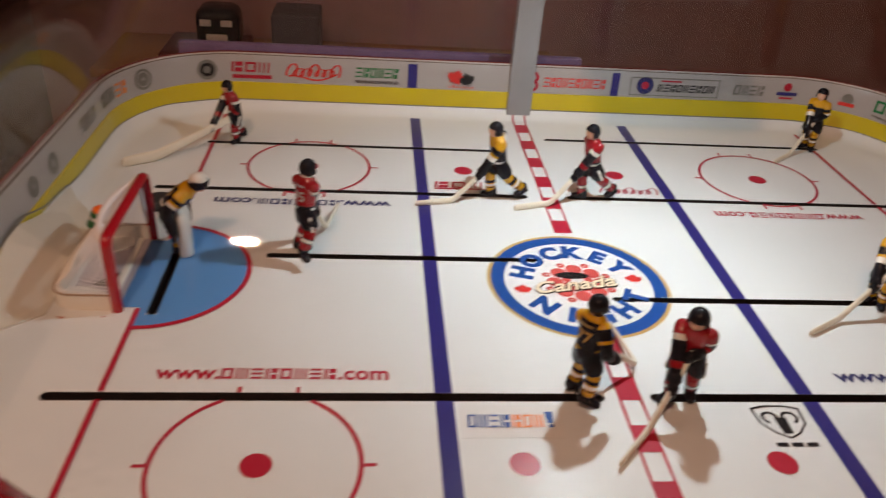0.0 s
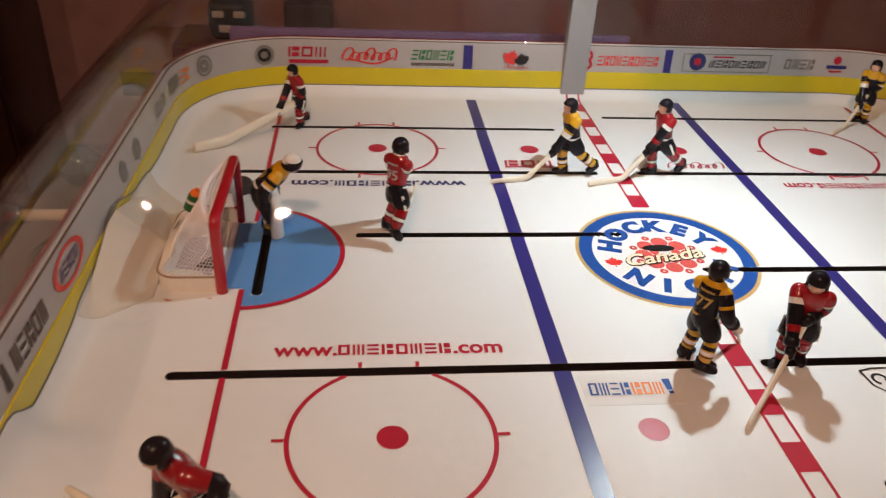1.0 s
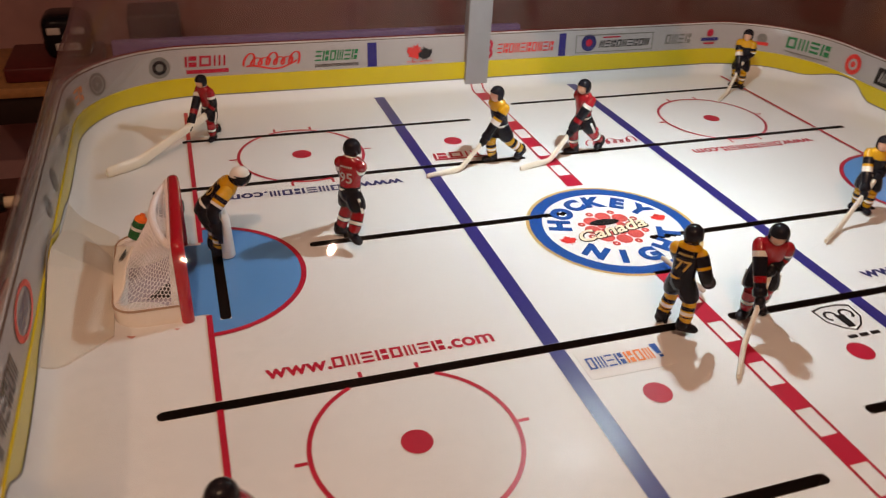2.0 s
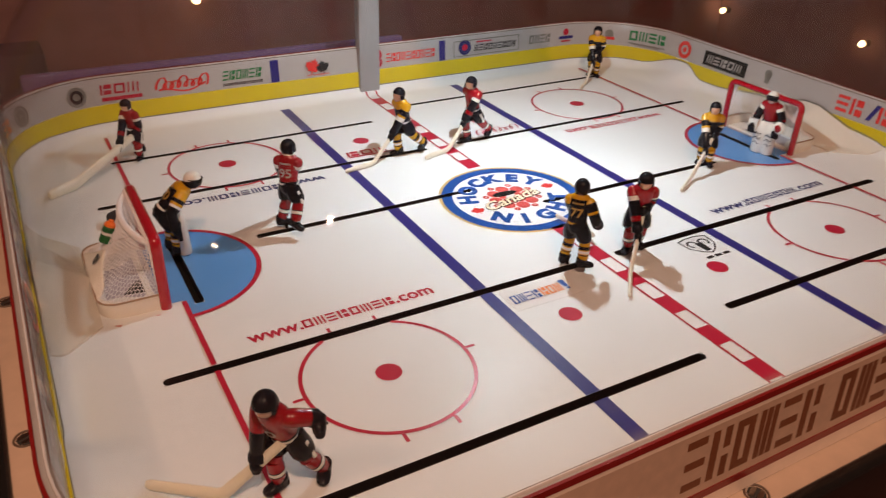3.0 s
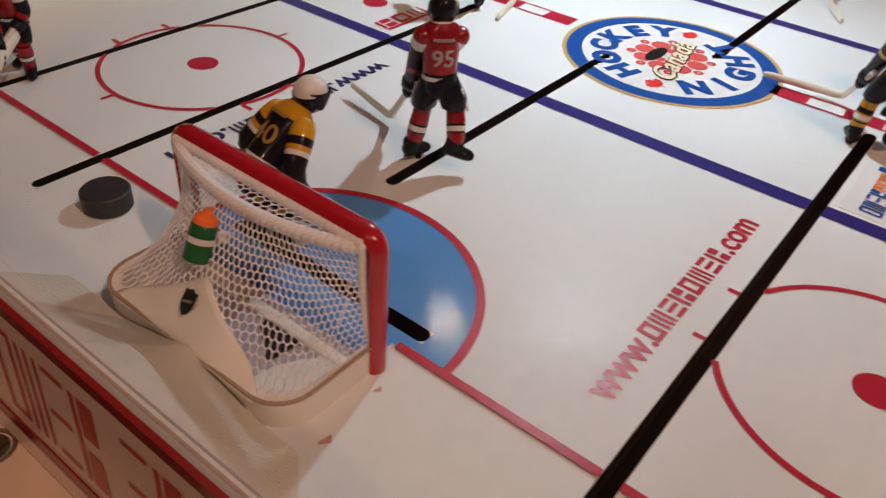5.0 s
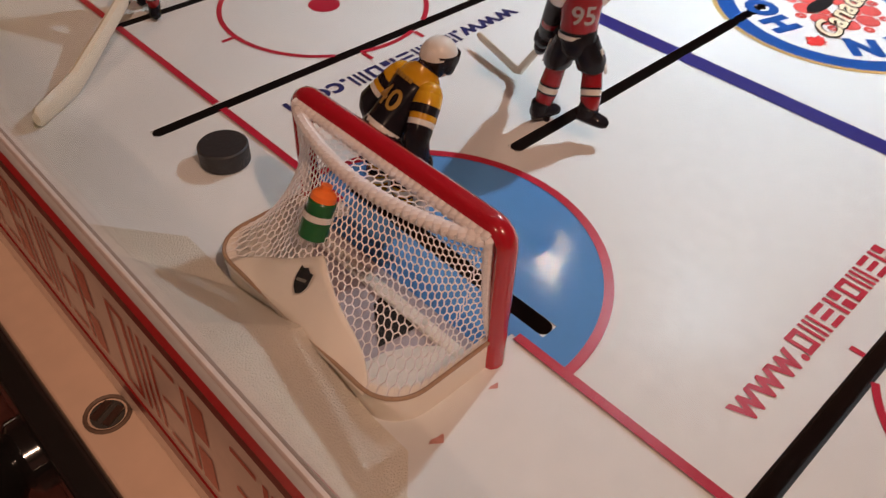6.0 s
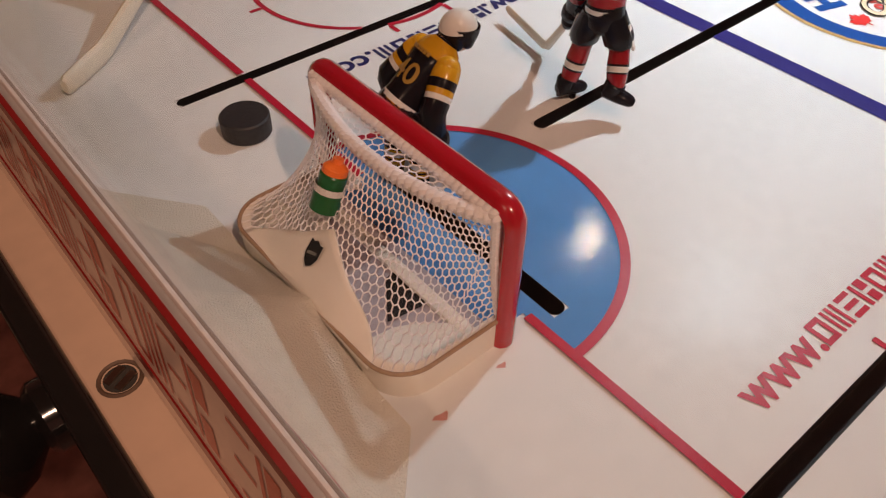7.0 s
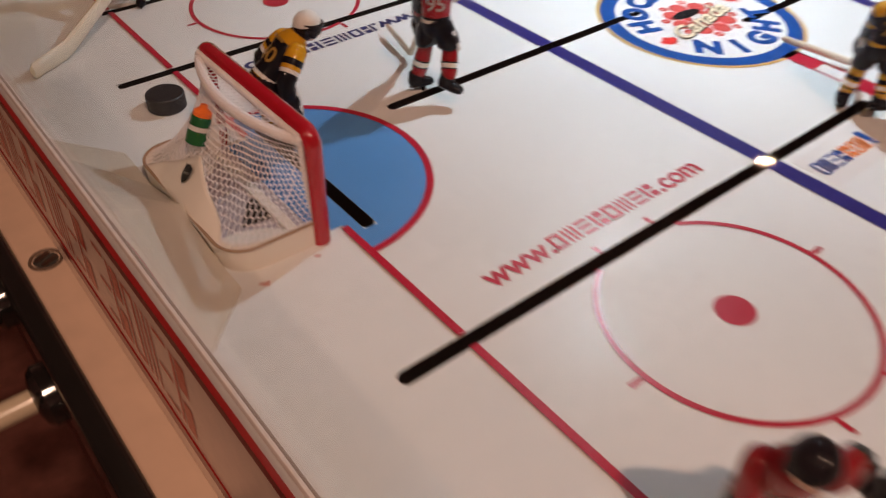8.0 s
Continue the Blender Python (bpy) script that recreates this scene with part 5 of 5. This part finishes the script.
    for k in (-1, 1):
        if k == side:
            wrist = hold or U(0.15, k * 0.17, 0.44)
        else:
            wrist = U(*free) if free else (grip_top if stick else U(0.15, k * 0.19, 0.44))
        sh = U(0.0, k * 0.106, 0.735)
        reach = wrist - sh
        if reach.length > 0.36 * H and not stick:
            wrist = sh + reach.normalized() * 0.36 * H
        sag = math.sqrt(max(0.0, 0.19 ** 2 - min(0.19, reach.length / H / 2) ** 2)) * H
        bend_way = (U(-0.75, k * 0.42, 0.20) - U(0, 0, 0.6)).normalized()
        elbow = (sh + wrist) / 2 + bend_way * min(sag, 0.10 * H)
        A = lambda t: sh.lerp(elbow, t) if t <= 1 else elbow.lerp(wrist, t - 1)
        line = [(sh + (sh - elbow) * 0.16, 0.036, 0.036)] + [(A(t), r, r) for t, r in ((0.0, 0.060), (0.25, 0.063), (0.45, 0.061), (0.58, 0.060), (0.70, 0.059), (0.95, 0.057), (1.12, 0.056), (1.35, 0.052), (1.62, 0.047))]
        if red:
            sleeve = [R_, R_, R_, R_, R_, K_, K_, K_, K_] if badge else [R_, R_, W_, K_, K_, K_, K_, R_, K_] if bright else [R_, W_, K_, K_, K_, K_, R_, K_, K_]
        elif goalie:
            sleeve = [Y_, Y_, K_, Y_, W_, K_, K_, K_, K_]
        else:
            sleeve = [Y_, Y_, K_, K_, Y_, W_, K_, K_, K_] if bright else [Y_, K_, K_, Y_, K_, K_, K_, K_, K_]
        R(line, sleeve, 14)
        ball(bm, sh, 0.060 * H, 0.058 * H, 0.058 * H, R_ if red else Y_, None, 14, 8)
        R([(A(1.52), 0.050, 0.050), (A(1.60), 0.060, 0.060), (A(1.80), 0.060, 0.058), (A(1.84), 0.050, 0.050)], K_, 14)
        ball(bm, wrist, 0.050 * H, 0.046 * H, 0.050 * H, K_, None, 12, 8)
        tilt = (wrist - elbow).normalized()
        ball(bm, wrist + tilt * 0.034 * H, 0.038 * H, 0.036 * H, 0.036 * H, K_, None, 10, 6)
        if goalie and not stick:
            box(bm, -0.020 * H, 0.020 * H, -0.050 * H, 0.050 * H, -0.075 * H, 0.030 * H, K_, Matrix.Translation(wrist + P(0.02, 0, -0.03)))
    if goalie:
        for k, (fx, fy, raised) in zip((1, -1), feet):
            low_p, knee_p = P(fx + 0.062, fy, 0.012), P(0.092 + fx * 0.5, k * 0.070, 0.350)
            R([(low_p, 0.080, 0.064), (low_p.lerp(knee_p, 0.08), 0.092, 0.064), (low_p.lerp(knee_p, 0.75), 0.098, 0.060), (knee_p, 0.098, 0.060), (knee_p + P(-0.012, 0, 0.105), 0.088, 0.046), (knee_p + P(-0.022, 0, 0.130), 0.060, 0.028)], W_, 16)
            if red:
                for j in range(3):
                    z, yy = 0.16 + 0.075 * j, k * 0.084
                    R([(P(0.140 + 0.011 * j, yy - 0.050, z - 0.012), 0.009, 0.006), (P(0.152 + 0.011 * j, yy - 0.015, z + 0.022), 0.010, 0.006), (P(0.150 + 0.011 * j, yy + 0.025, z - 0.016), 0.009, 0.006), (P(0.138 + 0.011 * j, yy + 0.055, z + 0.014), 0.007, 0.005)], K_, 6)
        if red:
            gl = U(0.15, 0.20, 0.50)
            ball(bm, gl, 0.045 * H, 0.085 * H, 0.095 * H, W_, None, 14, 9)
            ball(bm, gl + P(0.014, 0, 0), 0.040 * H, 0.058 * H, 0.068 * H, R_, None, 14, 9)
            box(bm, -0.02 * H, 0.02 * H, -0.065 * H, 0.065 * H, -0.095 * H, 0.08 * H, W_, Matrix.Translation(U(0.15, -0.18, 0.46)))
    # number on the back or badge on the chest, wrapped round the body
    if number:
        size = 0.135 * H
        me, (lo, hi) = text_mesh(number, size, bold=0.0002)
        w = hi - lo
        vs = []
        for v in me.vertices:
            a, b = v.co.x - lo - w / 2, v.co.y - size * 0.36
            yy, zz = -a / H, 0.635 + b / H
            depth = 0.092 * math.sqrt(max(0.0, 1 - (yy / 0.112) ** 2)) + 0.004
            vs.append(bm.verts.new(U(0.004 - depth, yy, zz)))
        for p in me.polygons:
            bm.faces.new([vs[i] for i in p.vertices]).material_index = N_ if red else G_
        bpy.data.meshes.remove(me)
        # plain bar where the name stands
        for i in range(6):
            ys = [-0.062 + 0.124 * (i + e) / 6 for e in (0.1, 0.9)]
            q = [(ys[0], 0.728), (ys[1], 0.728), (ys[1], 0.748), (ys[0], 0.748)]
            bm.faces.new([bm.verts.new(U(0.002 - 0.090 * math.sqrt(1 - (yy / 0.126) ** 2) - 0.004, yy, zz)) for yy, zz in q]).material_index = N_ if red else G_
    if badge:
        for i in range(16):
            ring = []
            for t, r in ((i, 0.022), (i + 1, 0.022), (i + 1, 0.040), (i, 0.040)):
                yy, zz = r * math.cos(math.tau * t / 16), 0.640 + r * math.sin(math.tau * t / 16)
                ring.append(bm.verts.new(U(0.012 + 0.093 * math.sqrt(1 - (yy / 0.118) ** 2), yy, zz)))
            bm.faces.new(ring).material_index = N_
    bmesh.ops.recalc_face_normals(bm, faces=bm.faces[:])
    ob = thing("hockey_figure", bm, INKS, label, "figurine", "hockey figures")
    ob.matrix_world = place
    return ob


STRIDE = ((-0.30, 0.05, 0.060), (0.045, -0.055, 0.0))
figure("red and black figure with white numerals standing by the crease", -0.250, 0.028, 22, 0.089, "red", "95", lean=4, turn=26, feet=((-0.02, 0.135, -0.050), (-0.070, -0.150, 0.03)), splay=(-40, -88), stick=((-0.235, 0.0745), (-0.2255, 0.1165), 0.0027), grip=(0.17, 0.10, 0.43), low=0.3, lift=0.007, blade=(0.003, 0.006))
figure("black and yellow figure with gold numerals near the centre line", -0.041, -0.160, 18, 0.085, "yellow", "77", lean=3, turn=20, feet=((0.03, 0.125, -0.045), (0.0, -0.125, 0.0)), splay=(10, -50), stick=((0.013, -0.127), (0.005, -0.073), 0.0027), grip=(0.17, 0.10, 0.43), low=0.3, free=(0.10, -0.21, 0.46), lift=0.006, blade=(0.003, 0.004))
figure("red and black figure bending over its long stick", 0.036, -0.158, 232, 0.090, "red", lean=15, turn=4, feet=((-0.10, 0.06, 0.0), (0.06, -0.06, 0.0)), stick=((0.002, -0.194), (-0.026, -0.225), 0.0036), grip=(0.13, 0.02, 0.58), low=0.42, side=-1, bright=True, bow=16)
figure("black and yellow figure skating with its stick forward", -0.060, 0.155, 192, 0.088, "yellow", lean=9, turn=4, feet=STRIDE, stick=((-0.108, 0.141), (-0.147, 0.133), 0.0032), grip=(0.13, 0.03, 0.47), low=0.28, side=1, free=(-0.12, -0.20, 0.72), bright=True)
figure("red and black figure skating with its stick forward", 0.040, 0.157, 196, 0.088, "red", lean=7, turn=4, feet=STRIDE, stick=((-0.004, 0.140), (-0.044, 0.128), 0.0036), grip=(0.13, 0.03, 0.47), low=0.28, side=1, free=(-0.12, -0.19, 0.74), bright=True)
figure("red and black figure holding its stick out to the corner", -0.351, 0.284, 222, 0.075, "red", lean=10, turn=-4, feet=((0.05, 0.06, 0.0), (-0.14, -0.06, 0.02)), stick=((-0.428, 0.221), (-0.457, 0.199), 0.0060), grip=(0.13, 0.06, 0.42), low=0.35, side=-1, bright=True, bow=10)
figure("black and yellow figure reaching with a long white stick", 0.371, 0.319, 222, 0.083, "yellow", lean=6, feet=((0.0, 0.06, 0.0), (-0.04, -0.06, 0.0)), stick=((0.334, 0.291), (0.305, 0.268), 0.0034), grip=(0.12, 0.04, 0.52), low=0.36, side=-1, bright=True)
figure("red figure with a round grey badge leaning by the near boards", -0.366, -0.294, 220, 0.091, "red", lean=22, turn=-2, feet=((-0.16, 0.17, 0.0), (0.06, -0.05, 0.0)), stick=((-0.407, -0.287), (-0.447, -0.262), 0.0046), grip=(0.12, 0.0, 0.48), low=0.36, side=-1, free=(-0.05, 0.26, 0.60), badge=True, bow=14)
figure("black and yellow figure in front of the blue crease", 0.263, -0.032, 224, 0.082, "yellow", lean=4, turn=6, feet=((0.02, 0.06, 0.0), (-0.04, -0.06, 0.0)), stick=((0.212, -0.061), (0.177, -0.081), 0.0036), grip=(0.13, 0.04, 0.52), low=0.36, side=-1, bright=True)
figure("goalkeeper figure in black and yellow with white pads and mask", -0.370, 0.036, 2, 0.093, "yellow", "40", lean=44, turn=-10, feet=((0.055, 0.075, 0.0), (0.085, -0.075, 0.0)), splay=6, goalie=True, bow=4)
figure("goalkeeper figure in red with big white pads and mask", 0.368, -0.034, 196, 0.084, "red", lean=14, feet=((0.02, 0.075, 0.0), (0.02, -0.075, 0.0)), splay=6, goalie=True)

# ---- the room ----
RX0, RX1, RY0, RY1, RZ0, RZ1 = -2.6, 2.8, -2.6, 2.2, -0.90, 1.70


def setting(name, x0, x1, y0, y1, z0, z1, mat, label, category):
    bm = bmesh.new()
    box(bm, x0, x1, y0, y1, z0, z1)
    return thing(name, bm, mat, label, category, kind="structure", smooth=False)


setting("floor", RX0, RX1, RY0, RY1, RZ0 - 0.1, RZ0, CARPET, "dark reddish wooden floor of the room", "floor")
setting("ceiling", RX0, RX1, RY0, RY1, RZ1, RZ1 + 0.1, CEILING, "plain ceiling with small warm lamps", "ceiling")
setting("wall_north", RX0 - 0.1, RX1 + 0.1, RY1, RY1 + 0.1, RZ0 - 0.1, RZ1 + 0.1, WALL, "dim pinkish brown painted wall", "wall")
setting("wall_south", RX0 - 0.1, RX1 + 0.1, RY0 - 0.1, RY0, RZ0 - 0.1, RZ1 + 0.1, WALL, "dim pinkish brown painted wall", "wall")
setting("wall_west", RX0 - 0.1, RX0, RY0, RY1, RZ0 - 0.1, RZ1 + 0.1, WALL, "dim pinkish brown painted wall", "wall")
setting("wall_east", RX1, RX1 + 0.1, RY0, RY1, RZ0 - 0.1, RZ1 + 0.1, WALL, "dim pinkish brown painted wall", "wall")
for lx, ly, watts in CEILING_LAMPS:
    bm = bmesh.new()
    k_size = 1.0 if watts > 15 else 0.8
    for k in range(24):
        a, b = math.tau * k / 24, math.tau * (k + 1) / 24
        ring = [(0.048, 1.699), (0.05, 1.66), (0.065, 1.66), (0.068, 1.699)]
        for (r0, z0), (r1, z1) in zip(ring, ring[1:]):
            bm.faces.new([bm.verts.new((lx + r * k_size * math.cos(t), ly + r * k_size * math.sin(t), z)) for t, (r, z) in ((a, (r0, z0)), (b, (r0, z0)), (b, (r1, z1)), (a, (r1, z1)))])
    thing("ceiling_lamp", bm, STEEL, "small round ceiling lamp giving warm light", "lamp", "ceiling lamps")

# glowing balls added on the walls to imitate bright reflections in the dome
WARM_GLOW = glow("reflection_glow", (1.0, 0.62, 0.30), 6.0)
for wx, wy, wz, to in ((RX1, 2.15, -0.47, (-1, 0, 0)), (0.15, RY1, -0.22, (0, -1, 0)), (RX1, 1.37, -0.45, (-1, 0, 0))):
    ob = base("reflection_spot", "small warm glowing ball added for a lamp reflection in the dome", "lamp", "wall lamps", at=(wx, wy, wz))
    out = Vector(to)
    bm = bmesh.new()
    loft(bm, [(Vector((0, 0, 0)), 0.016, 0.016), (out * 0.024, 0.014, 0.014), (out * 0.032, 0.010, 0.010)], 0, 20, side=(0, 0, 1))
    part("spot_mount", bm, STEEL, ob)
    bm = bmesh.new()
    ball(bm, out * 0.04, 0.015, 0.015, 0.015, 0, None, 14, 9)
    part("spot_ball", bm, WARM_GLOW, ob, "warm ball whose glow stands for a reflection")

# panel added to give the unidentified purple band above the far boards
thing("purple_band_panel", bevelled_box(-0.455, 0.10, 0.476, 0.490, -0.90, 0.057, 0.003, 2), PURPLE, "thin lilac purple panel added for the purple band above the far boards", "screen")
shelf_board = base("wall_shelf", "long wooden shelf with a dark apron fixed to the far wall", "shelf")
part("wooden_top", bevelled_box(-1.06, 0.45, 1.80, 2.197, -0.475, -0.445, 0.006, 2), SHELF_WOOD, shelf_board)
part("apron", bevelled_box(-1.02, 0.41, 1.82, 2.197, -0.560, -0.475, 0.006, 2), SHELF_DARK, shelf_board, "dark apron under the top")
tall = base("tall_cabinet", "tall dark glossy wooden cabinet against the far wall", "cabinet")
part("carcass", bevelled_box(-2.20, -1.36, 1.80, 2.197, -0.90, 0.62, 0.008, 2), DARK_WOOD, tall)
for x0, x1, kx in ((-2.19, -1.785, -1.81), (-1.775, -1.37, -1.75)):
    door = part("door", bevelled_box(x0, x1, 1.782, 1.800, -0.86, 0.59, 0.006, 2), DARK_WOOD, tall)
    bm = bmesh.new()
    loft(bm, [((kx, 1.783, -0.14), 0.007, 0.007), ((kx, 1.772, -0.14), 0.007, 0.007), ((kx, 1.768, -0.14), 0.014, 0.014), ((kx, 1.756, -0.14), 0.012, 0.012)], 0, 14, side=(1, 0, 0))
    part("knob", bm, STEEL, door, "small bright metal knob")
thing("storage_box", bevelled_box(-0.515, -0.365, 1.88, 2.04, -0.445, -0.275, 0.010, 3), GREY_BOX, "dark grey box standing on the wall shelf", "box")
DULL_RED = material("dull_red_lacquer", (0.13, 0.018, 0.018), 0.45, vary=0.2, grain=20)
thing("lacquer_tray", bevelled_box(-0.86, -0.60, 1.84, 2.08, -0.445, -0.400, 0.008, 3), DULL_RED, "dull dark red tray lying on the wall shelf", "tray")
ornament = base("black_ornament", "rounded glossy black ornament with pale marks on a red tray", "ornament")
part("body", bevelled_box(-0.750, -0.615, 1.88, 2.01, -0.400, -0.270, 0.034, 6), P_BLACK, ornament)
for x0, x1, z0, z1 in ((-0.732, -0.697, -0.322, -0.302), (-0.668, -0.633, -0.322, -0.302), (-0.715, -0.650, -0.368, -0.346)):
    part("pale_mark", bevelled_box(x0, x1, 1.876, 1.884, z0, z1, 0.003, 2), P_WHITE, ornament, "pale painted mark")
